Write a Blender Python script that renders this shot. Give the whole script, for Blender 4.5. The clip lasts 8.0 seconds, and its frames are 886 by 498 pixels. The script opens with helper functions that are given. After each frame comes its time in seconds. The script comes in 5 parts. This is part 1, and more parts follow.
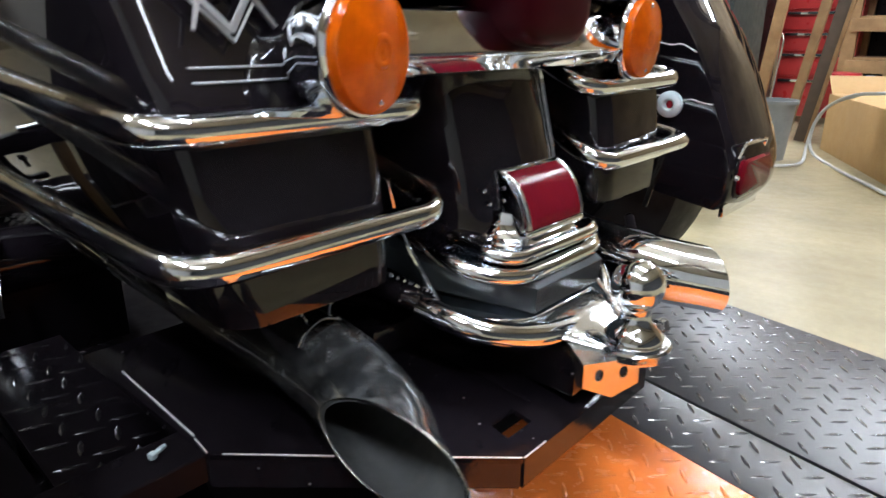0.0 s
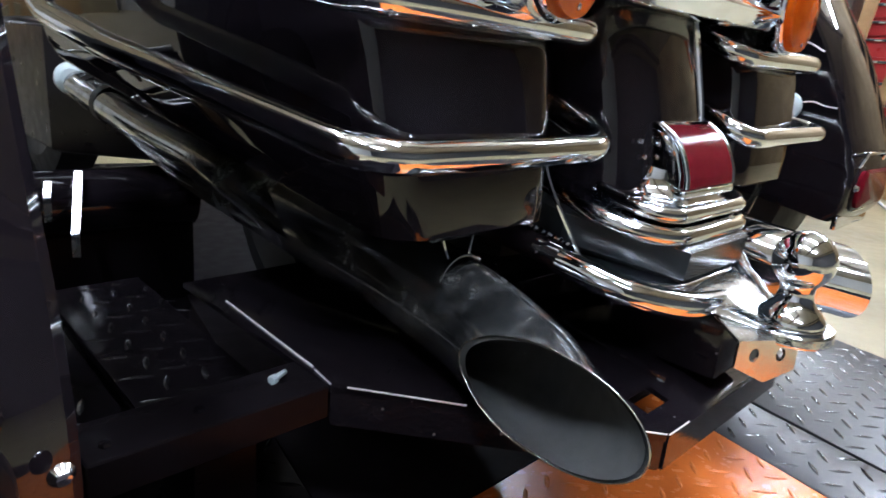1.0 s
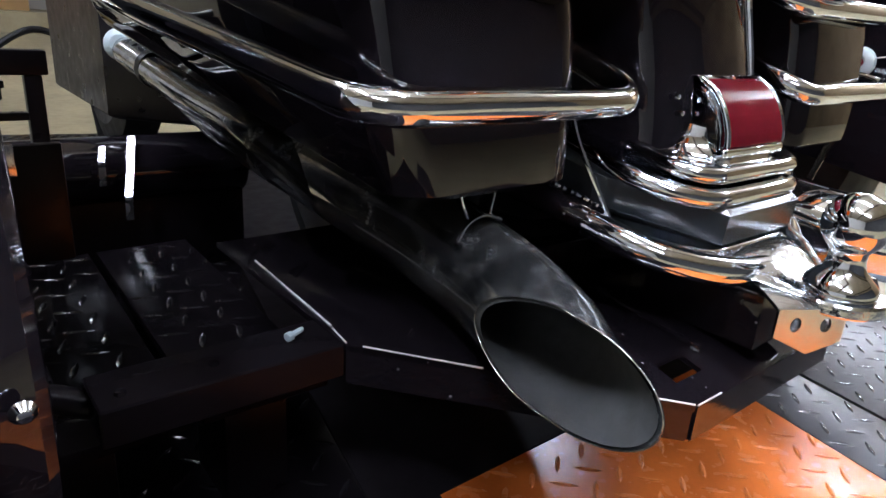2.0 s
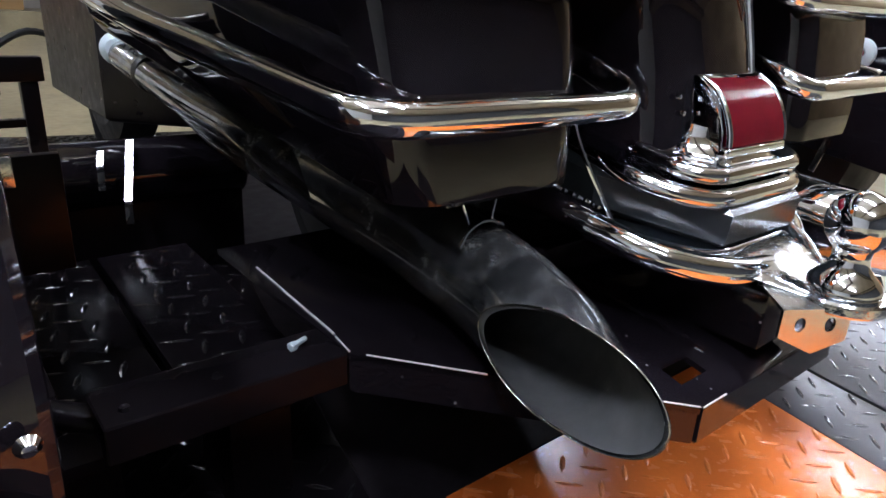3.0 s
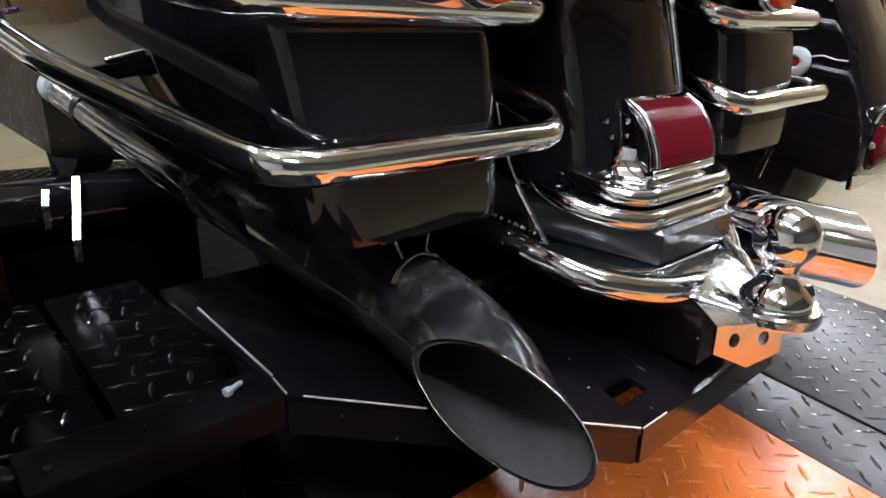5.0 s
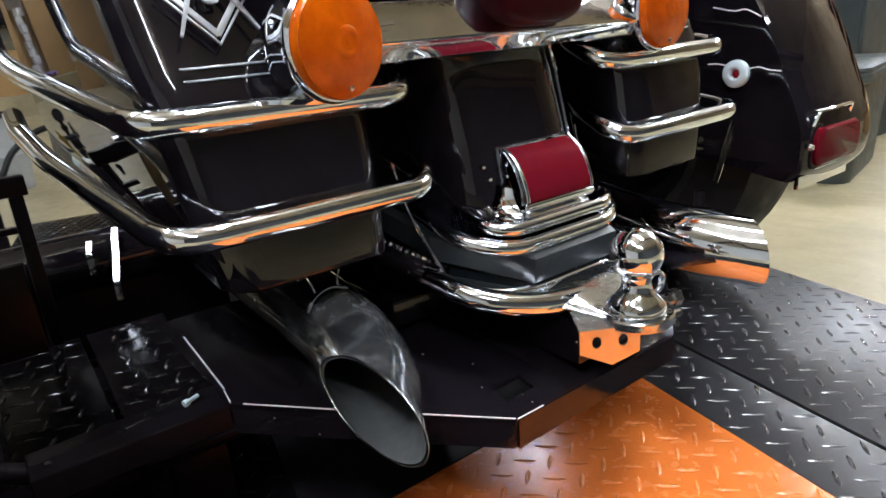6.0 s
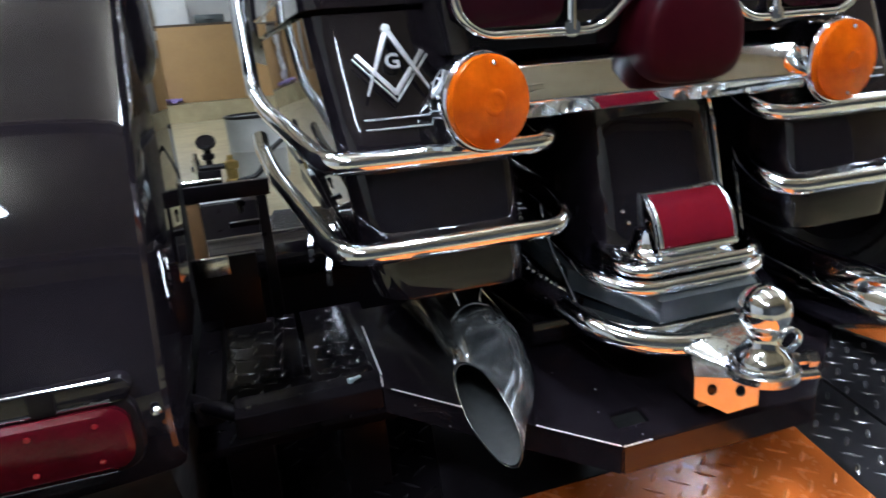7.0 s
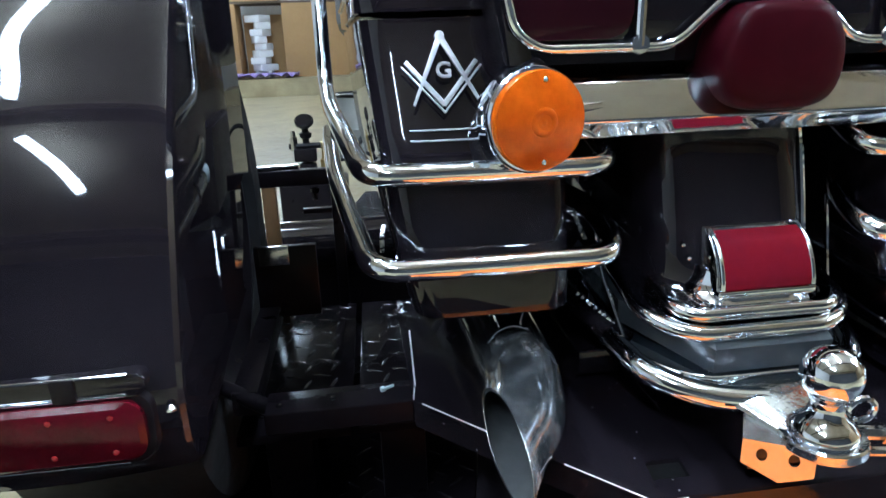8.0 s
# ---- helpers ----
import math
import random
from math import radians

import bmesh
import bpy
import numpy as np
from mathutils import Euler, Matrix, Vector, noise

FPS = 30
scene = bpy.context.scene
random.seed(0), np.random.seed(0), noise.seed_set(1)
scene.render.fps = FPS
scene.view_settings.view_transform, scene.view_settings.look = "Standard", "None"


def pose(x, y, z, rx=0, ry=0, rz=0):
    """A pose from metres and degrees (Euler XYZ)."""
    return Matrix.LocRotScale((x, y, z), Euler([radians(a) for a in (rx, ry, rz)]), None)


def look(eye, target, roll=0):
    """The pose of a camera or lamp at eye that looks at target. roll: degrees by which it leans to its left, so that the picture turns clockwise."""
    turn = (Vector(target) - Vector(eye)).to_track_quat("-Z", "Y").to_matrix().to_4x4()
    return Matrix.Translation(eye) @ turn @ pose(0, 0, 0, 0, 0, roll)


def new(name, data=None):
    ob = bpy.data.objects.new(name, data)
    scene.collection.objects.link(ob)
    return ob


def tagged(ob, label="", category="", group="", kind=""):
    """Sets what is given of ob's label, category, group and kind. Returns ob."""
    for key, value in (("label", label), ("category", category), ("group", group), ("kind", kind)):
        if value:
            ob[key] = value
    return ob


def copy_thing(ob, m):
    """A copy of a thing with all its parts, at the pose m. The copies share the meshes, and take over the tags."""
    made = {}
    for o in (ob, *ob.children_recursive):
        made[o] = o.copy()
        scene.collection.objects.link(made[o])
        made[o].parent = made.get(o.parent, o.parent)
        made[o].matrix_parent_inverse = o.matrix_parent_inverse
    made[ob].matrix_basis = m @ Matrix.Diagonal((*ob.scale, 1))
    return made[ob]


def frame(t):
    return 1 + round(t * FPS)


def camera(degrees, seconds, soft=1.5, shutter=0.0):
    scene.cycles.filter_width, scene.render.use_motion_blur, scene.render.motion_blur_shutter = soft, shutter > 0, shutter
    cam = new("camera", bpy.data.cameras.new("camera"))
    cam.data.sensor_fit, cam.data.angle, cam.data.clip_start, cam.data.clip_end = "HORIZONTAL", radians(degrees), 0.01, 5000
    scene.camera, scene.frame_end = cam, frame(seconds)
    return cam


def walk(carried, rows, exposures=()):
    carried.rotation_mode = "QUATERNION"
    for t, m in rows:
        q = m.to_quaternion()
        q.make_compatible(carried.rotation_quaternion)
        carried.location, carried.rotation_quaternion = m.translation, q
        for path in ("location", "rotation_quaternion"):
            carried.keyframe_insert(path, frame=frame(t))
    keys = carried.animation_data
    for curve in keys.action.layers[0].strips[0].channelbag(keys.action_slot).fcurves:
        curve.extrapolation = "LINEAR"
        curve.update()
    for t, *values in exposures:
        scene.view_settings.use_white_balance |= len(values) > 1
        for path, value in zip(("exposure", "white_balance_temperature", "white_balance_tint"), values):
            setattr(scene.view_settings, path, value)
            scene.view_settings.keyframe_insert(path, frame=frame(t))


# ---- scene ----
# ---- camera ----
cam = camera(68.3, 8.0, 1.5, 0.3)
PATH = [
    (0, (-0.516, -0.351, 0.543), (0.891, 0.923, -0.086), 0.1),
    (0.5, (-0.562, -0.268, 0.486), (0.896, 0.969, -0.102), 3.3),
    (1, (-0.562, -0.264, 0.46), (0.802, 1.084, -0.107), 5.1),
    (1.5, (-0.535, -0.28, 0.449), (0.713, 1.149, -0.183), 5.1),
    (3, (-0.53, -0.274, 0.46), (0.674, 1.168, -0.228), 3.0),
    (3.5, (-0.525, -0.271, 0.462), (0.712, 1.14, -0.228), 2.6),
    (4, (-0.516, -0.272, 0.465), (0.736, 1.134, -0.211), 2.0),
    (5.3, (-0.49, -0.311, 0.491), (0.771, 1.096, -0.164), 0.6),
    (5.5, (-0.476, -0.359, 0.511), (0.752, 1.074, -0.152), 0.2),
    (6, (-0.456, -0.466, 0.532), (0.648, 1.079, -0.097), -5.0),
    (6.5, (-0.438, -0.533, 0.55), (0.481, 1.151, -0.014), -6.2),
    (7, (-0.425, -0.569, 0.574), (0.112, 1.274, 0.01), -4.6),
    (7.5, (-0.392, -0.584, 0.595), (-0.115, 1.33, 0.088), -2.1),
    (8, (-0.36, -0.548, 0.595), (-0.12, 1.346, 0.0), -2.0),
]
walk(cam, [(t, look(eye, target, roll)) for t, eye, target, roll in PATH],
     [(0, 0.1, 6200, 14.5), (1, 0.14, 5850, 15.5), (1.5, 0.12, 5900, 19), (3.5, 0.03, 5950, 20.5), (5.5, -0.02, 6300, 17), (6, 0.08, 6200, 15), (7, 0.2, 5750, 12), (7.5, 0.46, 5300, 6), (8, 0.38, 5250, 8)])

# ---- world and light ----
FLOOR = -0.16
world = bpy.data.worlds.new("world")
scene.world = world
world.use_nodes = True
world.node_tree.nodes["Background"].inputs["Color"].default_value = (0.8, 0.85, 1.0, 1)
world.node_tree.nodes["Background"].inputs["Strength"].default_value = 0.02
scene.view_settings.exposure = 0.0
TUBE_POWER = 110.0
DIM_POWER = 72.0


# ---- materials ----
def material(name, color, rough=0.5, metal=0.0, grain=0.0, scale=40.0, bump=0.0, coat=0.0, spread=0.15, second=None,
             second_scale=6.0, second_amount=0.5, transmission=0.0, emission=0.0, ior=1.5, bump_scale=None, random_by=0.0, coat_rough=0.03, specks=0.0):
    m = bpy.data.materials.new(name)
    m.use_nodes = True
    nt = m.node_tree
    b = nt.nodes["Principled BSDF"]
    b.inputs["Base Color"].default_value = (*color, 1)
    b.inputs["Roughness"].default_value = rough
    b.inputs["Metallic"].default_value = metal
    b.inputs["IOR"].default_value = ior
    b.inputs["Coat Weight"].default_value = coat
    b.inputs["Coat Roughness"].default_value = coat_rough
    b.inputs["Transmission Weight"].default_value = transmission
    if emission:
        b.inputs["Emission Color"].default_value = (*color, 1)
        b.inputs["Emission Strength"].default_value = emission
    tex = nt.nodes.new("ShaderNodeTexCoord")
    colour_out = None
    if grain or second:
        fine = nt.nodes.new("ShaderNodeTexNoise")
        fine.inputs["Scale"].default_value = scale
        fine.inputs["Detail"].default_value = 6
        nt.links.new(tex.outputs["Object"], fine.inputs["Vector"])
        mix = nt.nodes.new("ShaderNodeMix")
        mix.data_type = "RGBA"
        mix.inputs["A"].default_value = (*[c * (1 - grain) for c in color], 1)
        mix.inputs["B"].default_value = (*[min(1, c * (1 + grain)) for c in color], 1)
        nt.links.new(fine.outputs["Fac"], mix.inputs["Factor"])
        colour_out = mix.outputs["Result"]
        if second:
            big = nt.nodes.new("ShaderNodeTexNoise")
            big.inputs["Scale"].default_value = second_scale
            big.inputs["Detail"].default_value = 8
            big.inputs["Roughness"].default_value = 0.65
            nt.links.new(tex.outputs["Object"], big.inputs["Vector"])
            ramp = nt.nodes.new("ShaderNodeMapRange")
            ramp.inputs["From Min"].default_value = 0.5 - spread
            ramp.inputs["From Max"].default_value = 0.5 + spread
            ramp.inputs["To Max"].default_value = second_amount
            nt.links.new(big.outputs["Fac"], ramp.inputs["Value"])
            mix2 = nt.nodes.new("ShaderNodeMix")
            mix2.data_type = "RGBA"
            nt.links.new(ramp.outputs["Result"], mix2.inputs["Factor"])
            nt.links.new(colour_out, mix2.inputs["A"])
            mix2.inputs["B"].default_value = (*second, 1)
            colour_out = mix2.outputs["Result"]
    if specks and colour_out:
        cells = nt.nodes.new("ShaderNodeTexVoronoi")
        cells.inputs["Scale"].default_value = 70
        nt.links.new(tex.outputs["Object"], cells.inputs["Vector"])
        near = nt.nodes.new("ShaderNodeMapRange")
        near.inputs["From Min"].default_value = 0.085
        near.inputs["From Max"].default_value = 0.05
        nt.links.new(cells.outputs["Distance"], near.inputs["Value"])
        some = nt.nodes.new("ShaderNodeMapRange")
        some.inputs["From Min"].default_value = 0.55
        some.inputs["From Max"].default_value = 0.75
        some.inputs["To Max"].default_value = specks
        nt.links.new(cells.outputs["Color"], some.inputs["Value"])
        both = nt.nodes.new("ShaderNodeMath")
        both.operation = "MULTIPLY"
        nt.links.new(near.outputs["Result"], both.inputs[0])
        nt.links.new(some.outputs["Result"], both.inputs[1])
        dust = nt.nodes.new("ShaderNodeMix")
        dust.data_type = "RGBA"
        nt.links.new(both.outputs[0], dust.inputs["Factor"])
        nt.links.new(colour_out, dust.inputs["A"])
        dust.inputs["B"].default_value = (0.75, 0.74, 0.76, 1)
        colour_out = dust.outputs["Result"]
    if random_by:
        info = nt.nodes.new("ShaderNodeObjectInfo")
        hsv = nt.nodes.new("ShaderNodeHueSaturation")
        span = nt.nodes.new("ShaderNodeMapRange")
        span.inputs["To Min"].default_value = 1 - random_by
        span.inputs["To Max"].default_value = 1 + random_by
        nt.links.new(info.outputs["Random"], span.inputs["Value"])
        nt.links.new(span.outputs["Result"], hsv.inputs["Value"])
        if colour_out:
            nt.links.new(colour_out, hsv.inputs["Color"])
        else:
            hsv.inputs["Color"].default_value = (*color, 1)
        colour_out = hsv.outputs["Color"]
    if colour_out:
        nt.links.new(colour_out, b.inputs["Base Color"])
    rn = nt.nodes.new("ShaderNodeTexNoise")
    rn.inputs["Scale"].default_value = scale * 0.35
    rn.inputs["Detail"].default_value = 8
    nt.links.new(tex.outputs["Object"], rn.inputs["Vector"])
    rr = nt.nodes.new("ShaderNodeMapRange")
    rr.inputs["To Min"].default_value = rough * 0.6
    rr.inputs["To Max"].default_value = min(1, rough * 1.5)
    nt.links.new(rn.outputs["Fac"], rr.inputs["Value"])
    nt.links.new(rr.outputs["Result"], b.inputs["Roughness"])
    if bump:
        bn = nt.nodes.new("ShaderNodeTexNoise")
        bn.inputs["Scale"].default_value = bump_scale or scale
        bn.inputs["Detail"].default_value = 5
        nt.links.new(tex.outputs["Object"], bn.inputs["Vector"])
        bp = nt.nodes.new("ShaderNodeBump")
        bp.inputs["Strength"].default_value = bump
        bp.inputs["Distance"].default_value = 0.002
        nt.links.new(bn.outputs["Fac"], bp.inputs["Height"])
        nt.links.new(bp.outputs["Normal"], b.inputs["Normal"])
    return m


BLACK = material("black_gloss_paint", (0.0076, 0.0058, 0.0078), 0.028, grain=0.3, scale=36, ior=1.48, coat=0.012, coat_rough=0.22, second=(0.0115, 0.009, 0.0118), second_scale=9, second_amount=0.5)
FRAME_BLACK = material("black_powder_coat", (0.0076, 0.0057, 0.0076), 0.045, grain=0.5, scale=220, bump=0.06, ior=1.46, second=(0.0112, 0.0088, 0.0112), second_scale=11, second_amount=0.55, spread=0.12, specks=0.35)
# bare wires, and pale rods that stand in for highlights on the frame
BARE_AND_GLINT = material("bare_steel_and_glint", (0.86, 0.83, 0.84), 0.45, 0.35, grain=0.15, scale=200, bump=0.1)
PAD = material("slate_rubber_pad", (0.030, 0.034, 0.038), 0.17, grain=0.2, scale=120, bump=0.04, second=(0.022, 0.026, 0.028), second_scale=14)
DULL_BLACK = material("matt_black_steel", (0.0062, 0.0047, 0.0060), 0.30, ior=1.25, grain=0.5, scale=120, bump=0.12, second=(0.0095, 0.0076, 0.0092), second_scale=14)
STRIP_BLACK = material("dusty_black_plate", (0.0125, 0.0098, 0.0122), 0.55, ior=1.16, grain=0.5, scale=90, bump=0.12, second=(0.019, 0.0162, 0.0182), second_scale=9)
RUBBER = material("tyre_rubber", (0.012, 0.0115, 0.0122), 0.65, grain=0.3, scale=80, bump=0.3)
CHROME = material("chrome", (0.78, 0.815, 0.87), 0.045, 1.0, bump=0.09, bump_scale=42, scale=70)
BRIGHT_STEEL = material("bright_polished_steel", (0.80, 0.82, 0.84), 0.26, 1.0, grain=0.1, scale=200, bump=0.06)
GALVANISED = material("bare_bent_sheet_steel", (0.80, 0.79, 0.76), 0.20, 1.0, grain=0.12, scale=150, bump=0.08, second=(0.70, 0.69, 0.67), second_scale=30)
DULL_CHROME = material("brushed_zinc", (0.60, 0.59, 0.57), 0.16, 1.0, grain=0.15, scale=150, bump=0.1)
PIPE = material("smoked_chrome", (0.46, 0.47, 0.48), 0.10, 0.95, grain=0.3, scale=60, bump=0.24, bump_scale=26, second=(0.28, 0.285, 0.29), second_scale=17, second_amount=0.6, spread=0.09, specks=0.55)


def dusted(m, scale, low, high):
    """Lays patches of matt grey dust over a shiny metal."""
    nt = m.node_tree
    b = nt.nodes["Principled BSDF"]
    tex = nt.nodes.new("ShaderNodeTexCoord")
    cloud = nt.nodes.new("ShaderNodeTexNoise")
    cloud.inputs["Scale"].default_value = scale
    cloud.inputs["Detail"].default_value = 9
    cloud.inputs["Roughness"].default_value = 0.7
    nt.links.new(tex.outputs["Object"], cloud.inputs["Vector"])
    cover = nt.nodes.new("ShaderNodeMapRange")
    cover.inputs["From Min"].default_value = low
    cover.inputs["From Max"].default_value = high
    cover.inputs["To Max"].default_value = 0.5
    nt.links.new(cloud.outputs["Fac"], cover.inputs["Value"])
    for name, value in (("Metallic", 0.1), ("Roughness", 0.6), ("Base Color", (0.27, 0.275, 0.285, 1))):
        socket = b.inputs[name]
        mix = nt.nodes.new("ShaderNodeMix")
        colour = name == "Base Color"
        if colour:
            mix.data_type = "RGBA"
        ends = [q for q in mix.inputs if q.enabled and q.name in "AB"]
        source, plain = (socket.links[0].from_socket, None) if socket.links else (None, socket.default_value)
        if source:
            nt.links.new(source, ends[0])
        else:
            ends[0].default_value = plain
        ends[1].default_value = value
        nt.links.new(cover.outputs["Result"], mix.inputs[0])
        nt.links.new([q for q in mix.outputs if q.enabled][0], socket)


dusted(PIPE, 16, 0.49, 0.68)
CAST = material("cast_chrome", (0.74, 0.77, 0.81), 0.09, 1.0, bump=0.65, bump_scale=75, scale=70)
SOOT = material("exhaust_soot", (0.06, 0.062, 0.062), 0.75, grain=0.4, scale=90, bump=0.25, second=(0.07, 0.07, 0.07), second_scale=18)
AMBER = material("amber_lens", (0.64, 0.112, 0.0), 0.16, grain=0.3, scale=80, second=(0.36, 0.042, 0.0), second_scale=30, second_amount=0.8, spread=0.18, ior=1.22, coat=0.35)
RED_LENS = material("red_lens", (0.115, 0.006, 0.014), 0.14, grain=0.15, scale=90, coat=0.0, ior=1.16, second=(0.14, 0.0045, 0.009), second_scale=30, second_amount=0.6)
DARK_RED = material("dark_red_lens", (0.030, 0.0022, 0.0050), 0.32, grain=0.15, scale=60, ior=1.16, second=(0.020, 0.0016, 0.0036), second_scale=12)
TRUNK_RED = material("dark_red_reflector", (0.016, 0.003, 0.006), 0.12, grain=0.2, scale=60, ior=1.3, second=(0.022, 0.003, 0.007), second_scale=10)
LED_RED = material("led_red", (0.22, 0.008, 0.012), 0.15, grain=0.2, scale=90, coat=0.5)
STRIPE = material("silver_pinstripe", (0.38, 0.39, 0.42), 0.35, 0.4, grain=0.1, scale=200)
EMBLEM = material("cast_silver", (0.50, 0.50, 0.51), 0.42, 0.9, grain=0.15, scale=300, bump=0.15)
ORANGE = material("orange_paint", (0.86, 0.215, 0.035), 0.24, grain=0.1, scale=160, bump=0.06, second=(0.66, 0.15, 0.03), second_scale=7, second_amount=0.6, spread=0.2)
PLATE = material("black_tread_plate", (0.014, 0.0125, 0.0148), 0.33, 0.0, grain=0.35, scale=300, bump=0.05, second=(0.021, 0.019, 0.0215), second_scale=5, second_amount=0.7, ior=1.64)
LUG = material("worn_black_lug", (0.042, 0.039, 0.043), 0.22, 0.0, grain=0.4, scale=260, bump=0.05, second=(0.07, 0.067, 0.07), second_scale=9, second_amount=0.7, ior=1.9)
ORANGE_LUG = material("worn_orange_lug", (0.86, 0.23, 0.045), 0.26, grain=0.1, scale=160, second=(0.80, 0.26, 0.08), second_scale=16, second_amount=0.4)
CONCRETE = material("sealed_concrete", (0.42, 0.36, 0.215), 0.36, grain=0.12, scale=60, bump=0.06, second=(0.25, 0.205, 0.115), second_scale=2.6, second_amount=0.8, spread=0.16)
BROWN_WALL = material("brown_board_wall", (0.34, 0.25, 0.14), 0.6, grain=0.25, scale=18, bump=0.15, second=(0.17, 0.115, 0.06), second_scale=1.6, second_amount=0.8)
WALL = material("painted_board_wall", (0.66, 0.66, 0.64), 0.7, grain=0.06, scale=30, bump=0.1, second=(0.52, 0.50, 0.46), second_scale=0.8)
DARK_WOOD = material("dark_timber", (0.075, 0.05, 0.032), 0.7, grain=0.3, scale=20, bump=0.2, second=(0.09, 0.065, 0.045), second_scale=4)
CEILING = material("ceiling_board", (0.52, 0.45, 0.345), 0.85, grain=0.08, scale=20, second=(0.31, 0.26, 0.20), second_scale=0.7, second_amount=0.7)
WOOD = material("pine_wood", (0.33, 0.195, 0.085), 0.6, grain=0.3, scale=18, bump=0.2, second=(0.19, 0.10, 0.04), second_scale=5, second_amount=0.7, random_by=0.15)
DARK_WALL = material("dark_roller_door", (0.05, 0.05, 0.052), 0.6, grain=0.1, scale=30, bump=0.1, second=(0.08, 0.078, 0.075), second_scale=1.2)
# darker copies of the tread plate: the left side's shade is in the colour
DECK_BLACK = material("shade_dark_black_steel", (0.0060, 0.0046, 0.0059), 0.16, ior=1.10, grain=0.4, scale=140, bump=0.05, second=(0.0088, 0.0072, 0.0086), second_scale=6, second_amount=0.7)
DECK_LUG = material("shade_dark_black_lug", (0.010, 0.0085, 0.010), 0.16, ior=1.36, grain=0.4, scale=160, second=(0.016, 0.015, 0.016), second_scale=10)
CARDBOARD = material("cardboard", (0.44, 0.27, 0.11), 0.8, grain=0.12, scale=40, bump=0.1, second=(0.38, 0.23, 0.10), second_scale=3, second_amount=0.6, random_by=0.15)
CHEST_RED = material("red_tool_chest_paint", (0.42, 0.03, 0.03), 0.3, grain=0.1, scale=30, coat=0.3, second=(0.33, 0.025, 0.025), second_scale=3)
VINYL_RED = material("red_vinyl", (0.5, 0.015, 0.03), 0.35, grain=0.1, scale=90, bump=0.1, second=(0.4, 0.012, 0.022), second_scale=8)
BLUE = material("blue_plastic", (0.03, 0.16, 0.45), 0.4, grain=0.1, scale=60, second=(0.02, 0.11, 0.33), second_scale=8)
CABLE = material("grey_vinyl_hose", (0.55, 0.55, 0.54), 0.45, grain=0.1, scale=90, second=(0.42, 0.42, 0.40), second_scale=12)
BIN_GREY = material("grey_plastic_bin", (0.20, 0.205, 0.205), 0.45, grain=0.15, scale=60, bump=0.1, second=(0.30, 0.30, 0.29), second_scale=6)
BIN_DARK = material("dark_green_plastic", (0.035, 0.045, 0.045), 0.4, grain=0.15, scale=60, second=(0.06, 0.07, 0.07), second_scale=6)
PAPER = material("white_paper", (0.75, 0.75, 0.74), 0.8, grain=0.06, scale=50, second=(0.62, 0.63, 0.64), second_scale=7)
PURPLE = material("purple_cloth", (0.22, 0.14, 0.42), 0.9, grain=0.2, scale=60, second=(0.5, 0.46, 0.6), second_scale=9)
BRASS = material("worn_brass", (0.45, 0.33, 0.12), 0.35, 1.0, grain=0.2, scale=80)
TUBE = material("lit_tube", (0.86, 0.95, 1.0), 0.5, emission=TUBE_POWER)
TUBE_DIM = material("dim_lit_tube", (0.86, 0.95, 1.0), 0.5, emission=DIM_POWER)
WASHER = material("milky_plastic_washer", (0.62, 0.72, 0.75), 0.35, grain=0.1, scale=200, coat=0.3, second=(0.70, 0.78, 0.80), second_scale=60)
BLUE_ZINC = material("blue_zinc", (0.72, 0.84, 0.94), 0.4, 0.35, grain=0.2, scale=300)


# ---- building helpers ----
def part(name, bm, mat, parent=None, label="", smooth=30):
    """Links a bmesh as one mesh object, shaded smooth below the given angle."""
    bmesh.ops.recalc_face_normals(bm, faces=bm.faces)
    if smooth:
        for f in bm.faces:
            f.smooth = True
        for e in bm.edges:
            if len(e.link_faces) == 2 and e.calc_face_angle(0) > radians(smooth):
                e.smooth = False
    me = bpy.data.meshes.new(name)
    bm.to_mesh(me)
    bm.free()
    me.materials.append(mat)
    ob = new(name, me)
    if parent:
        ob.parent = parent
    if label:
        ob["label"] = label
    return ob


def thing(name, at, label, category, group="", kind=""):
    ob = new(name)
    ob.empty_display_size = 0.05
    ob.location = at
    tagged(ob, label, category, group, kind)
    bpy.context.view_layer.update()
    return ob


def sub(name, bm, mat, top, label="", smooth=30):
    """A part given in world coordinates under a thing or part."""
    ob = part(name, bm, mat, None, label, smooth)
    ob.parent = top
    ob.matrix_parent_inverse = WORLD[top.name].inverted() if top.name in WORLD else Matrix.Translation(top.location).inverted()
    WORLD[ob.name] = Matrix.Identity(4)
    return ob


WORLD = {}


def box(bm, centre, size, bevel=0.0, turn=None, segments=2):
    m = Matrix.Translation(centre) @ (turn or Matrix.Identity(4)) @ Matrix.Diagonal((*size, 1))
    vs = bmesh.ops.create_cube(bm, size=1.0, matrix=m)["verts"]
    if bevel:
        edges = list({e for v in vs for e in v.link_edges})
        bmesh.ops.bevel(bm, geom=edges, offset=bevel, segments=segments, affect="EDGES", profile=0.6)
    return bm


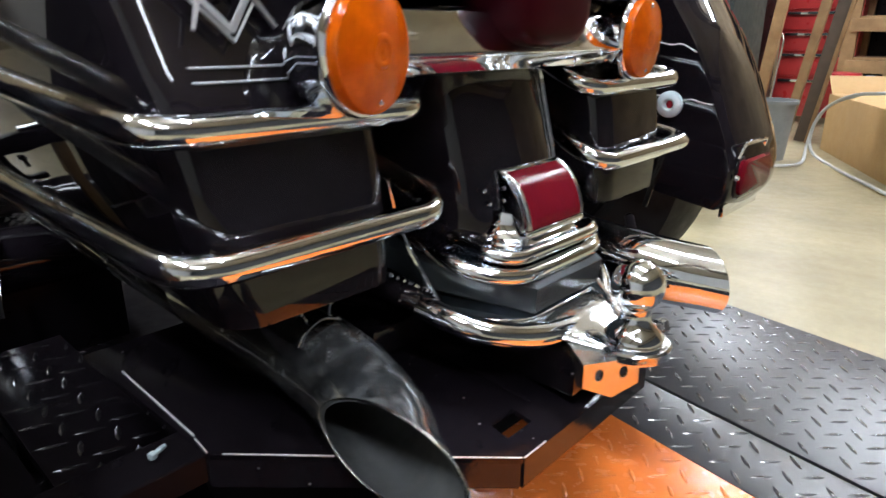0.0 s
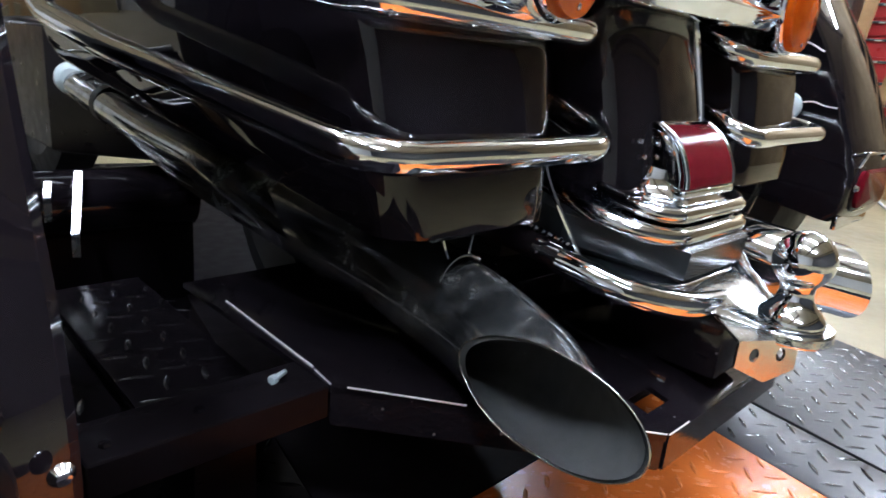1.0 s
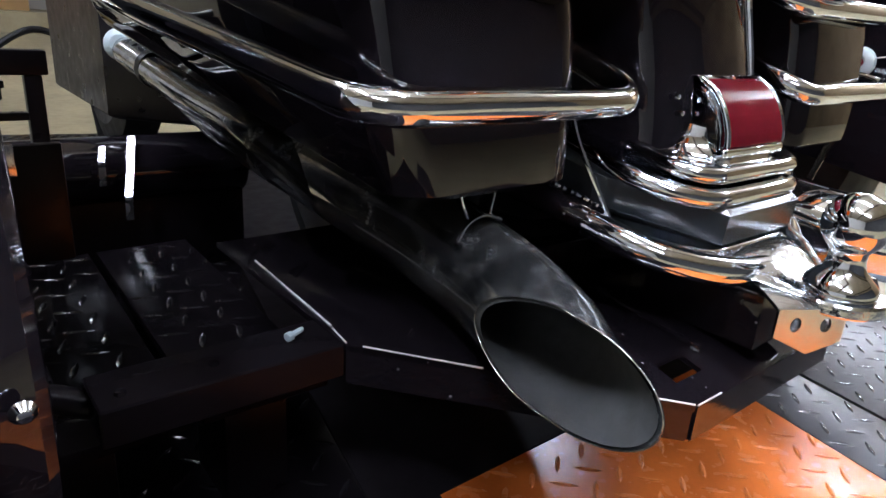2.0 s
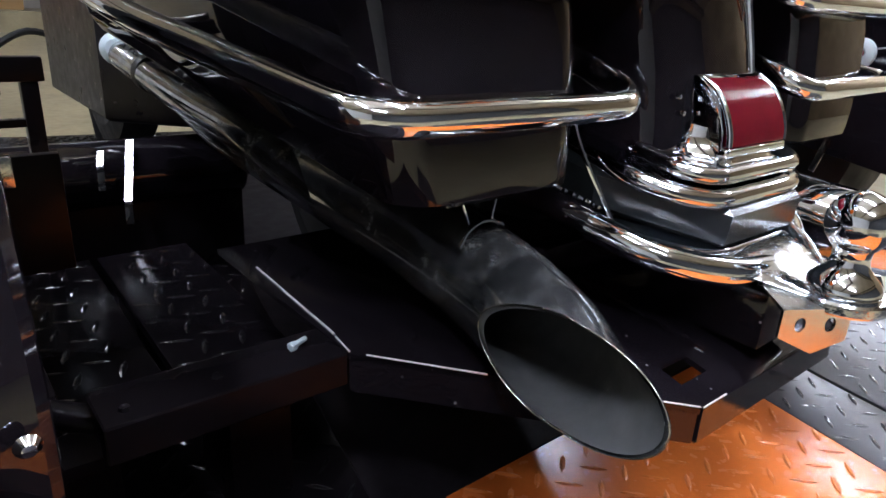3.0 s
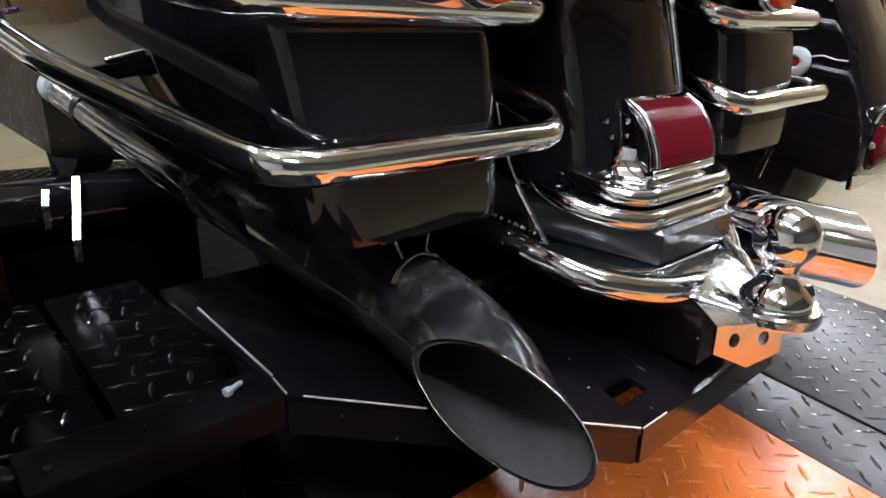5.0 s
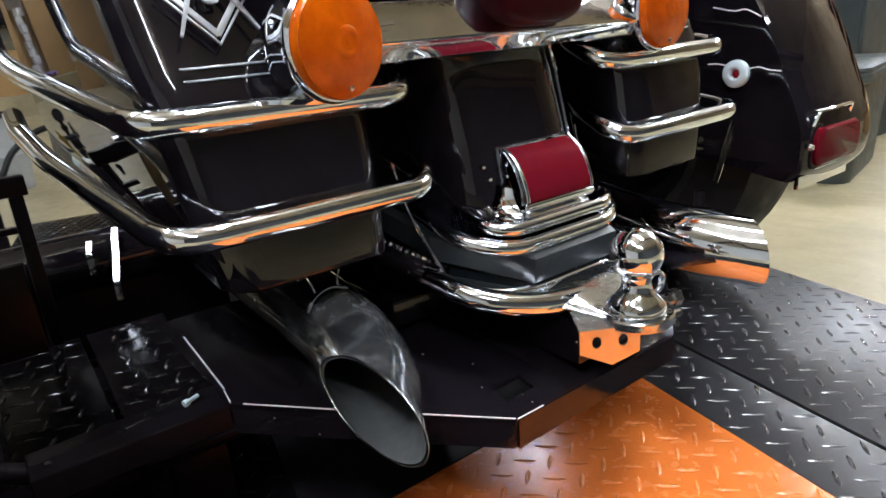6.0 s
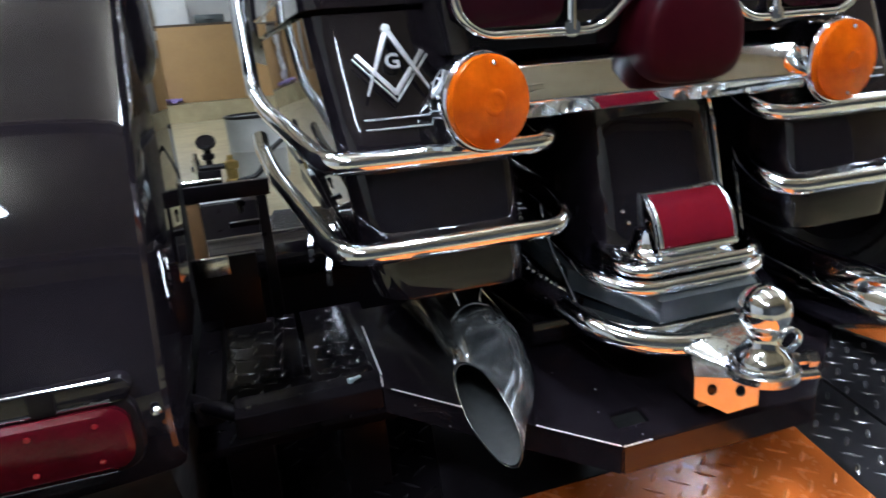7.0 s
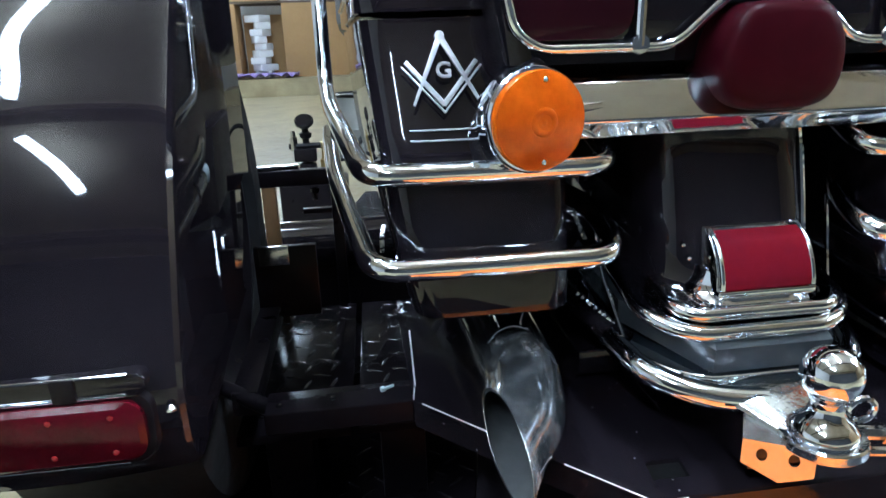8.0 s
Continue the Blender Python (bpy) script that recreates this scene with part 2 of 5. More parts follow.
def smooth_path(pts, steps=6, closed=False):
    pts = [Vector(p) for p in pts]
    n, out = len(pts), []
    for i in range(n if closed else n - 1):
        p0 = pts[(i - 1) % n] if closed or i > 0 else pts[0] * 2 - pts[1]
        p1, p2 = pts[i], pts[(i + 1) % n]
        p3 = pts[(i + 2) % n] if closed or i + 2 < n else pts[-1] * 2 - pts[-2]
        for k in range(steps):
            t = k / steps
            out.append(0.5 * (2 * p1 + (p2 - p0) * t + (2 * p0 - 5 * p1 + 4 * p2 - p3) * t * t + (3 * p1 - p0 - 3 * p2 + p3) * t ** 3))
    if not closed:
        out.append(pts[-1])
    return out


def fillet(pts, radius, steps=6):
    """A polyline whose inner corners are rounded."""
    pts = [Vector(p) for p in pts]
    out = [pts[0]]
    for a, b, c in zip(pts, pts[1:], pts[2:]):
        r = min(radius, (a - b).length * 0.45, (c - b).length * 0.45)
        s, e = b + (a - b).normalized() * r, b + (c - b).normalized() * r
        for k in range(steps + 1):
            t = k / steps
            out.append((1 - t) ** 2 * s + 2 * t * (1 - t) * b + t * t * e)
    out.append(pts[-1])
    return out


def tube(bm, pts, r, seg=14, closed=False, cap=True, radii=None):
    pts = [Vector(p) for p in pts]
    n = len(pts)
    rings, normal = [], None
    for i, p in enumerate(pts):
        if closed:
            d = (pts[(i + 1) % n] - pts[i - 1]).normalized()
        else:
            d = (pts[min(i + 1, n - 1)] - pts[max(i - 1, 0)]).normalized()
        if normal is None:
            normal = d.cross(Vector((0, 0, 1)) if abs(d.z) < 0.9 else Vector((1, 0, 0))).normalized()
        normal = (normal - d * normal.dot(d)).normalized()
        side = d.cross(normal)
        rad = radii[i] if radii else r
        rings.append([bm.verts.new(p + (normal * math.cos(a) + side * math.sin(a)) * rad) for a in [2 * math.pi * k / seg for k in range(seg)]])
    for i in range(n if closed else n - 1):
        a, b = rings[i], rings[(i + 1) % n]
        for k in range(seg):
            bm.faces.new((a[k], a[(k + 1) % seg], b[(k + 1) % seg], b[k]))
    if cap and not closed:
        bm.faces.new(rings[0])
        bm.faces.new(list(reversed(rings[-1])))
    return bm


def lathe(bm, profile, m, seg=32):
    """Turns (radius, height) pairs round the local z of m."""
    rings = []
    for r, h in profile:
        if r < 1e-6:
            rings.append([bm.verts.new(m @ Vector((0, 0, h)))])
        else:
            rings.append([bm.verts.new(m @ Vector((r * math.cos(2 * math.pi * k / seg), r * math.sin(2 * math.pi * k / seg), h))) for k in range(seg)])
    for a, b in zip(rings, rings[1:]):
        for k in range(seg):
            j = (k + 1) % seg
            f = [a[k % len(a)], a[j % len(a)], b[j % len(b)], b[k % len(b)]]
            f = list(dict.fromkeys(f))
            if len(f) > 2:
                bm.faces.new(f)
    return bm


def loft(bm, sections, cap=True, closed=True):
    rings = [[bm.verts.new(p) for p in s] for s in sections]
    n = len(rings[0])
    for a, b in zip(rings, rings[1:]):
        for k in range(n if closed else n - 1):
            bm.faces.new((a[k], a[(k + 1) % n], b[(k + 1) % n], b[k]))
    if cap and closed:
        bm.faces.new(list(reversed(rings[0])))
        bm.faces.new(rings[-1])
    return bm


def prism(bm, outline, depth, m, bevel=0.0):
    """A polygon in the local xy of m, extruded along the local z."""
    low = [bm.verts.new(m @ Vector((x, y, 0))) for x, y in outline]
    high = [bm.verts.new(m @ Vector((x, y, depth))) for x, y in outline]
    n = len(low)
    faces = [bm.faces.new(list(reversed(low))), bm.faces.new(high)]
    for k in range(n):
        faces.append(bm.faces.new((low[k], low[(k + 1) % n], high[(k + 1) % n], high[k])))
    if bevel:
        edges = list({e for f in faces for e in f.edges})
        bmesh.ops.bevel(bm, geom=edges, offset=bevel, segments=2, affect="EDGES", profile=0.6)
    return bm


def rounded(x0, x1, y0, y1, r, steps=5):
    """A rounded rectangle as a list of (x, y)."""
    out = []
    for cx, cy, a in ((x1 - r, y1 - r, 0), (x0 + r, y1 - r, 90), (x0 + r, y0 + r, 180), (x1 - r, y0 + r, 270)):
        for k in range(steps + 1):
            t = radians(a + 90 * k / steps)
            out.append((cx + r * math.cos(t), cy + r * math.sin(t)))
    return out


def sheet(name, verts, faces, mat, parent=None, label=""):
    me = bpy.data.meshes.new(name)
    me.from_pydata(verts, [], faces)
    me.materials.append(mat)
    ob = new(name, me)
    if parent:
        ob.parent = parent
    if label:
        ob["label"] = label
    return ob


def axes(origin, xdir, zdir):
    """A frame with the given local z, and its local x near xdir."""
    z = Vector(zdir).normalized()
    x = Vector(xdir)
    x = (x - z * x.dot(z)).normalized()
    y = z.cross(x)
    m = Matrix((x, y, z)).transposed().to_4x4()
    m.translation = Vector(origin)
    return m


def lerp(table, t):
    for (a, va), (b, vb) in zip(table, table[1:]):
        if t <= b:
            k = max(0, (t - a) / (b - a))
            return va + (vb - va) * k
    return table[-1][1]


# ---- room ----
def slab(name, centre, size, mat, label, category):
    bm = bmesh.new()
    box(bm, (0, 0, 0), size)
    ob = part(name, bm, mat, None, label, 0)
    ob.location = centre
    tagged(ob, "", category, "", "structure")
    return ob


X0, X1, Y0, Y1, TOP = -5.2, 6.6, -5.0, 13.2, 3.1
slab("floor", ((X0 + X1) / 2, (Y0 + Y1) / 2, FLOOR - 0.05), (X1 - X0, Y1 - Y0, 0.1), CONCRETE, "cream sealed concrete garage floor with stains", "floor")
slab("wall_north", ((X0 + X1) / 2, Y1 + 0.1, (TOP + FLOOR) / 2), (X1 - X0 + 0.4, 0.2, TOP - FLOOR), WALL, "cream painted board wall of the garage", "wall")
slab("wall_south", ((X0 + X1) / 2, Y0 - 0.1, (TOP + FLOOR) / 2), (X1 - X0 + 0.4, 0.2, TOP - FLOOR), DARK_WALL, "dark closed roller door wall of the garage", "wall")
slab("wall_east", (X1 + 0.1, (Y0 + Y1) / 2, (TOP + FLOOR) / 2), (0.2, Y1 - Y0, TOP - FLOOR), BROWN_WALL, "brown board wall of the garage", "wall")
slab("wall_west", (X0 - 0.1, (Y0 + Y1) / 2, (TOP + FLOOR) / 2), (0.2, Y1 - Y0, TOP - FLOOR), WALL, "cream painted board wall of the garage", "wall")
slab("ceiling", ((X0 + X1) / 2, (Y0 + Y1) / 2, TOP + 0.05), (X1 - X0 + 0.4, Y1 - Y0 + 0.4, 0.1), CEILING, "dim garage ceiling boards", "ceiling")

slab("platform", (-1.4, 12.275, FLOOR + 0.15), (6.6, 1.85, 0.30), CONCRETE, "low cream concrete platform along the far wall", "platform")


def ceiling_lamp():
    top = thing("ceiling_lamp", (0, 0, 0), "lit white wraparound shop light under the ceiling", "ceiling lamp", "shop lights on the ceiling")
    bm = bmesh.new()
    box(bm, (0, 0, 0.05), (0.07, 1.22, 0.03), 0.006)
    part("housing", bm, PAPER, top)
    for y in (-0.45, 0.45):
        bm = bmesh.new()
        tube(bm, [(0, y, 0.06), (0, y, 0.265)], 0.004, 6)
        part("hanger", bm, DULL_CHROME, top, "thin steel hanger")
    bm = bmesh.new()
    prism(bm, [(0.075 * math.cos(math.pi * k / 10), 0.033 * math.sin(math.pi * k / 10)) for k in range(20)], 1.2, axes((0, 0.6, 0.0), (1, 0, 0), (0, -1, 0)))
    part("diffuser", bm, TUBE, top, "glowing white diffuser")
    return top


lamp = ceiling_lamp()
dim_lamp = ceiling_lamp()
dim_lamp["label"] = "dimmer white wraparound shop light under the ceiling"
for piece in dim_lamp.children:
    if piece.name.startswith("diffuser"):
        piece.data.materials[0] = TUBE_DIM
LAMPS = [(0.35, -0.5, 0), (3.6, -0.5, 0), (3.6, 1.9, 0), (3.6, 4.4, 0), (5.6, -0.5, 0)]
DIM_LAMPS = [(-1.46, -0.42, -24), (-1.52, -2.16, 20), (-1.25, 0.95, -52), (-1.6, 6.6, 0), (-1.6, 9.5, 0), (-3.2, 11.5, 0)]
for first, rows in ((lamp, LAMPS), (dim_lamp, DIM_LAMPS)):
    for k, (x, y, a) in enumerate(rows):
        m = pose(x, y, TOP - 0.26, 0, 0, a)
        if k == 0:
            first.matrix_basis = m
        else:
            copy_thing(first, m)
# unseen extra lamp on the east wall, added for the right deck's glare
glare_lamp = copy_thing(lamp, pose(X1 - 0.262, 1.5, 2.5) @ Matrix.Rotation(radians(90), 4, "Y"))
glare_lamp["label"] = "unseen lamp added on the wall for glare on the deck"
for y in (-4.2, -1.33, 0.7, 3.2, 5.7, 8.2, 10.7):
    beam = slab("ceiling_beam", ((X0 + X1) / 2, y, TOP - 0.061), (X1 - X0, 0.2, 0.12), DARK_WOOD, "dark timber joist under the ceiling", "beam")

# ---- motorcycle lift ----
LEAN_LIFT = radians(-12)
ALONG = Vector((0.208, 0.978, 0))
ACROSS = Vector((0.978, -0.208, 0))
lift = thing("motorcycle_lift", (0, 0, FLOOR), "low motorcycle lift with black and orange tread plate deck", "lift")


def deck_point(u, v, z=0.0):
    p = ACROSS * u + ALONG * v
    return (p.x, p.y, z)


def deck_board(name, outline, mat, label, thick=0.02, top=0.0, bevel=0.002):
    bm = bmesh.new()
    prism(bm, outline, thick, Matrix.Translation((0, 0, top - thick)), bevel)
    return sub(name, bm, mat, lift, label, 20)


def quad(u0, u1, v0, v1):
    return [deck_point(u0, v0)[:2], deck_point(u1, v0)[:2], deck_point(u1, v1)[:2], deck_point(u0, v1)[:2]]


def inside(poly, x, y):
    hit = False
    for (ax, ay), (bx, by) in zip(poly, poly[1:] + poly[:1]):
        if (ay > y) != (by > y) and x < (bx - ax) * (y - ay) / (by - ay) + ax:
            hit = not hit
    return hit


def lugs(name, poly, mat, z=0.0, reach=(-0.75, 2.3), grid=None, rise=0.0013):
    """Raised diamonds of a tread plate, turned to and fro."""
    verts, faces = [], []
    rng = random.Random(4)
    if not grid:
        grid = []
        c, s = math.cos(radians(2.3)), math.sin(radians(2.3))
        for i in range(-46, 16):
            for j in range(-20, 44):
                for h, a in ((0.0, 40), (0.5, -46)):
                    u, v = 0.0415 * (i + h), 0.0516 * (j + h)
                    grid.append((0.6258 + u * c - v * s, 0.0650 + u * s + v * c, radians(a)))
    if grid:
        for x, y, a in grid:
            if not (reach[0] < y < reach[1]) or abs(x) > 1.1 or not inside(poly, x, y):
                continue
            c, s = math.cos(a), math.sin(a)
            L, W, H = 0.0158, 0.0030, rise * rng.uniform(0.85, 1.1)
            if not all(inside(poly, x + k * L * c, y + k * L * s) for k in (-1, 1)):
                continue
            base = len(verts)
            for px, py, pz in ((-L, 0, 0), (-L * 0.45, -W, 0), (L * 0.45, -W, 0), (L, 0, 0), (L * 0.45, W, 0), (-L * 0.45, W, 0), (-L * 0.55, 0, H), (L * 0.55, 0, H), (0, -W * 0.45, H), (0, W * 0.45, H)):
                verts.append((x + px * c - py * s, y + px * s + py * c, z + pz + 0.0002))
            for f in ((0, 1, 6), (1, 8, 6), (1, 2, 8), (2, 7, 8), (2, 3, 7), (3, 4, 7), (4, 9, 7), (4, 5, 9), (5, 6, 9), (5, 0, 6), (6, 8, 7, 9)):
                faces.append([base + k for k in f])
    ob = sheet(name, verts, faces, mat)
    ob.parent = lift
    ob.matrix_parent_inverse = Matrix.Translation(lift.location).inverted()
    tagged(ob, "raised diamond pattern of the tread plate", "", "", "stuff")
    return ob


U_ORANGE, U_SEAM, U_EDGE = 0.272, 0.396, 0.80
V_REAR, V_FRONT = -0.70, 2.15
right_outer = quad(U_SEAM + 0.006, U_EDGE, V_REAR, V_FRONT)
right_inner = quad(U_ORANGE + 0.0005, U_SEAM, V_REAR, V_FRONT)
U_LEFT, U_STRIP = -0.20, -0.268

orange_poly = [deck_point(U_LEFT, V_REAR)[:2], deck_point(U_ORANGE, V_REAR)[:2], deck_point(U_ORANGE, 0.187)[:2], deck_point(U_LEFT, 0.085)[:2]]
strip_poly = [deck_point(U_STRIP, V_REAR)[:2], deck_point(U_LEFT - 0.001, V_REAR)[:2], deck_point(U_LEFT - 0.001, 0.087)[:2], deck_point(U_ORANGE, 0.189)[:2], deck_point(U_ORANGE, V_FRONT)[:2], deck_point(U_STRIP, V_FRONT)[:2]]

left_poly = quad(-0.80, U_STRIP - 0.001, V_REAR, V_FRONT)
deck_board("deck_plate", right_outer, PLATE, "worn black steel tread plate", 0.02)
deck_board("deck_plate", right_inner, PLATE, "worn black steel tread plate", 0.02)
deck_board("orange_deck_plate", orange_poly, ORANGE, "orange painted tread plate", 0.02)

# left plate: same tread plate as on the right, coloured darker for shade
deck_board("deck_plate", left_poly, DECK_BLACK, "black steel tread plate with shade in its colour", 0.02)
deck_board("deck_plate", strip_poly, STRIP_BLACK, "smooth black steel plate under the bike", 0.02)
lugs("tread_pattern", right_outer, LUG)
lugs("tread_pattern", right_inner, LUG)
lugs("tread_pattern", orange_poly, ORANGE_LUG)

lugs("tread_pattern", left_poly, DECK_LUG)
for u in (U_EDGE - 0.02, U_SEAM, -0.75, 0.0):
    bm = bmesh.new()
    box(bm, deck_point(u, (V_REAR + V_FRONT) / 2, (FLOOR - 0.02) / 2), (0.05, V_FRONT - V_REAR - 0.06, -FLOOR - 0.022), 0.003, Matrix.Rotation(LEAN_LIFT, 4, "Z"))
    sub("deck_beam", bm, DULL_BLACK, lift, "black steel beam under the deck")
# unseen black slope from floor to deck's rear edge, added to darken saddlebag reflections
slope = Matrix.Translation(deck_point(0, V_REAR - 0.002, -0.0005)) @ Matrix.Rotation(LEAN_LIFT, 4, "Z") @ Matrix.Rotation(math.atan2(-FLOOR - 0.014, 0.90), 4, "X")
bm = bmesh.new()
prism(bm, [(-0.45, -0.90), (0.12, -0.90), (0.12, 0.0), (-0.45, 0.0)], 0.012, slope @ Matrix.Translation((0, 0, -0.012)), 0.002)
sub("ramp_plate", bm, PLATE, lift, "unseen black sloped plate added to darken the saddlebag reflections", 20)
# raised tread steps ahead of the axle beam
step_grid = []
for i in range(-4, 12):
    for j in range(-8, 9):
        step_grid.append((-0.3215 - 0.0380 * i, 0.391 + 0.052 * j, radians(-20)))
        step_grid.append((-0.3405 - 0.0380 * i, 0.417 + 0.052 * j, radians(70)))
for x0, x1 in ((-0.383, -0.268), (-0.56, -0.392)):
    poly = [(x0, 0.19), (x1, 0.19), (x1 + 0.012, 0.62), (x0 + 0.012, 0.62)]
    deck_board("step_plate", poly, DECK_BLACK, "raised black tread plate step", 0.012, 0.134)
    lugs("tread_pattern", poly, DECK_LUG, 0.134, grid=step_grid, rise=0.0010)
    for y in (0.26, 0.56):
        bm = bmesh.new()
        box(bm, ((x0 + x1) / 2, y, 0.061), (0.06, 0.08, 0.12), 0.002)
        sub("step_support", bm, DULL_BLACK, lift)
# round cross beam ahead of the steps
bm = bmesh.new()
tube(bm, [(-0.62, 0.865, 0.184), (-0.08, 0.865, 0.184)], 0.054, 40)
beam = sub("cross_beam", bm, BLACK, lift, "glossy round black cross beam on the lift", 60)
bm = bmesh.new()
box(bm, (-0.35, 0.872, 0.078), (0.54, 0.06, 0.155), 0.003)
sub("beam_foot", bm, DULL_BLACK, beam, "black plate under the beam")


def latch_strap(foot, facets, width):
    """A bent strip of bright steel: each facet is (rise, lean back in degrees)."""
    bm = bmesh.new()
    side = Vector((0.915, -0.404, 0)) * width / 2
    back = Vector((0.404, 0.915, 0))
    spine = [Vector(foot)]
    for rise, lean in facets:
        spine.append(spine[-1] + Vector((0, 0, rise)) + back * rise * math.tan(radians(lean)))
    thick = back * 0.003
    loft(bm, [[q - side, q + side, q + side + thick, q - side + thick] for q in spine])
    return sub("latch_strap", bm, BRIGHT_STEEL, beam, "bent bright steel latch strap", 20)


latch_strap((-0.292, 0.764, 0.126), [(0.036, 4), (0.042, 40), (0.018, 31), (0.022, 40)], 0.011)
latch_strap((-0.322, 0.778, 0.180), [(0.036, 4), (0.020, 40)], 0.009)

# ---- motorcycle with trike kit ----
bike = thing("motorcycle", (0, 0.4, 0), "black touring motorcycle with chrome trim and trike kit on lift", "motorcycle")
MID = 0.005
BAG_OUT = [(0.345, 0.318), (0.355, 0.321), (0.39, 0.331), (0.5, 0.343), (0.62, 0.354), (0.70, 0.352)]
BAG_REAR = [(0.345, 0.017), (0.355, 0.016), (0.40, 0.018), (0.46, 0.026), (0.50, 0.037), (0.54, 0.056), (0.604, 0.082), (0.70, 0.105)]


def bag_rear(x, z):
    """The rear face of a saddlebag at a distance x from the middle."""
    k = max(0, (abs(x) - 0.255) / 0.095)
    return lerp(BAG_REAR, z) + 0.006 * k * k


def bag_section(sx, z, grow=0.0):
    outer, inner, rear, front = lerp(BAG_OUT, z) + grow, 0.168 - grow, lerp(BAG_REAR, z) - grow, 0.62
    pts = []
    for x, y in rounded(inner, outer, rear, front, 0.026, 9):
        if y < rear + 0.03:
            k = max(0, (x - 0.255) / 0.095)
            y += 0.006 * min(1, k * k)
        if x > 0.25:
            x += 0.035 * (y - rear)
        # the bottom rises towards the front, over the exhaust
        up = 0.62 * max(0, 0.46 - z) if y > 0.3 else 0
        pts.append(Vector((MID + sx * x, y, z + up)))
    return pts


RAIL_R = 0.0106


def saddlebag(sx):
    bm = bmesh.new()
    loft(bm, [bag_section(sx, z, -0.005 if z < 0.346 else 0) for z in (0.345, 0.349, 0.358, 0.37, 0.40, 0.43, 0.46, 0.48, 0.50, 0.52, 0.54, 0.57, 0.604, 0.62)])
    body = sub("saddlebag", bm, BLACK, bike, "glossy black saddlebag with silver pinstripes", 40)
    bm = bmesh.new()
    loft(bm, [bag_section(sx, z, g) for z, g in ((0.624, -0.002), (0.626, 0.004), (0.65, 0.005), (0.69, 0.003), (0.70, -0.006))])
    lid = sub("lid", bm, BLACK, body, "black saddlebag lid", 40)
    bm = bmesh.new()
    tube(bm, [p + Vector((0, -0.001, 0)) for p in bag_section(sx, 0.652, 0.006)], 0.0022, 8, True)
    sub("lid_trim", bm, CHROME, body, "thin chrome lid trim")
    for z in (0.5125, 0.5215):
        bm = bmesh.new()
        tube(bm, [(MID + sx * (0.236 + 0.096 * k / 12), bag_rear(0.236 + 0.096 * k / 12, z) - 0.0003 + 0.012 * max(0, (k - 9) / 3) ** 2, z) for k in range(13)], 0.0010, 6)
        sub("pinstripe", bm, STRIPE, body, "silver pinstripe")
    # corner seam with bright dashes
    bm = bmesh.new()
    tube(bm, [(MID + sx * (lerp(BAG_OUT, z) - 0.0072), lerp(BAG_REAR, z) + 0.0130, z) for z in (0.36, 0.40, 0.44, 0.48, 0.51)], 0.0006, 6)
    sub("corner_bead", bm, BLACK, body)
    return body


def saddlebag_rail(sx, zc, y, inner, flare_up):
    """A chrome guard tube that wraps the rear of a saddlebag."""
    pts = [(MID + sx * (inner + 0.045), y + 0.120, zc + 0.050), (MID + sx * (inner + 0.004), y + 0.068, zc + 0.030), (MID + sx * inner, y + 0.002, zc),
           (MID + sx * 0.359, y - 0.002, zc + 0.002), (MID + sx * 0.394, y + 0.27, zc + 0.040), (MID + sx * 0.402, y + 0.40, zc + 0.062)]
    if flare_up:
        pts.append((MID + sx * 0.405, y + 0.47, zc + 0.30))
    else:
        pts.append((MID + sx * 0.402, y + 0.43, zc + 0.078))
    bm = bmesh.new()
    tube(bm, fillet(pts, 0.034, 9), RAIL_R, 18)
    rail = sub("saddlebag_rail", bm, CHROME, bike, "polished chrome saddlebag guard rail", 60)
    # mounting feet towards the bag
    for x in (0.30, 0.20):
        bm = bmesh.new()
        tube(bm, [(MID + sx * x, y + 0.004, zc), (MID + sx * x, y + 0.05, zc + 0.004)], 0.005, 10)
        sub("rail_foot", bm, CHROME, rail)
    return rail


for side in (-1, 1):
    saddlebag(side)
    saddlebag_rail(side, 0.404, 0.0, 0.129, False)
    saddlebag_rail(side, 0.4845, 0.024, 0.129, True)

# emblem on the left saddlebag: compass and square with the letter
em = axes((-0.2785, 0.0605, 0.570), (1, 0, 0), (0, -0.925, 0.38))
emblem_bm = bmesh.new()


def bar(bm, a, b, w0, w1, depth, m, lift_by=0.0):
    a, b = Vector(a), Vector(b)
    d = (b - a).normalized()
    n = Vector((-d.y, d.x))
    prism(bm, [a - n * w0, b - n * w1, b + n * w1, a + n * w0], depth, m @ Matrix.Translation((0, 0, lift_by)), 0.0004)


bar(emblem_bm, (-0.0325, 0.0118), (0.0005, -0.0292), 0.0021, 0.0026, 0.0025, em)
bar(emblem_bm, (0.0325, 0.0118), (-0.0005, -0.0292), 0.0021, 0.0026, 0.0025, em)
for sx in (-1, 1):
    bar(emblem_bm, (sx * 0.0365, 0.0075), (sx * -0.0005, -0.0365), 0.0009, 0.0009, 0.0025, em)
left_bag = bpy.data.objects["saddlebag"]
sub("square_emblem", emblem_bm, EMBLEM, left_bag, "cast silver square of the emblem")
emblem_bm = bmesh.new()
bar(emblem_bm, (0.001, 0.036), (-0.0275, -0.0295), 0.0030, 0.0012, 0.003, em, 0.0022)
bar(emblem_bm, (-0.001, 0.036), (0.0325, -0.0275), 0.0030, 0.0012, 0.003, em, 0.0022)
lathe(emblem_bm, [(0.0, 0.006), (0.0045, 0.0055), (0.0048, 0.002)], em @ Matrix.Translation((0, 0.0345, 0)), 16)
sub("compass_emblem", emblem_bm, EMBLEM, left_bag, "cast silver compass of the emblem")
letter = bpy.data.curves.new("letter", "FONT")
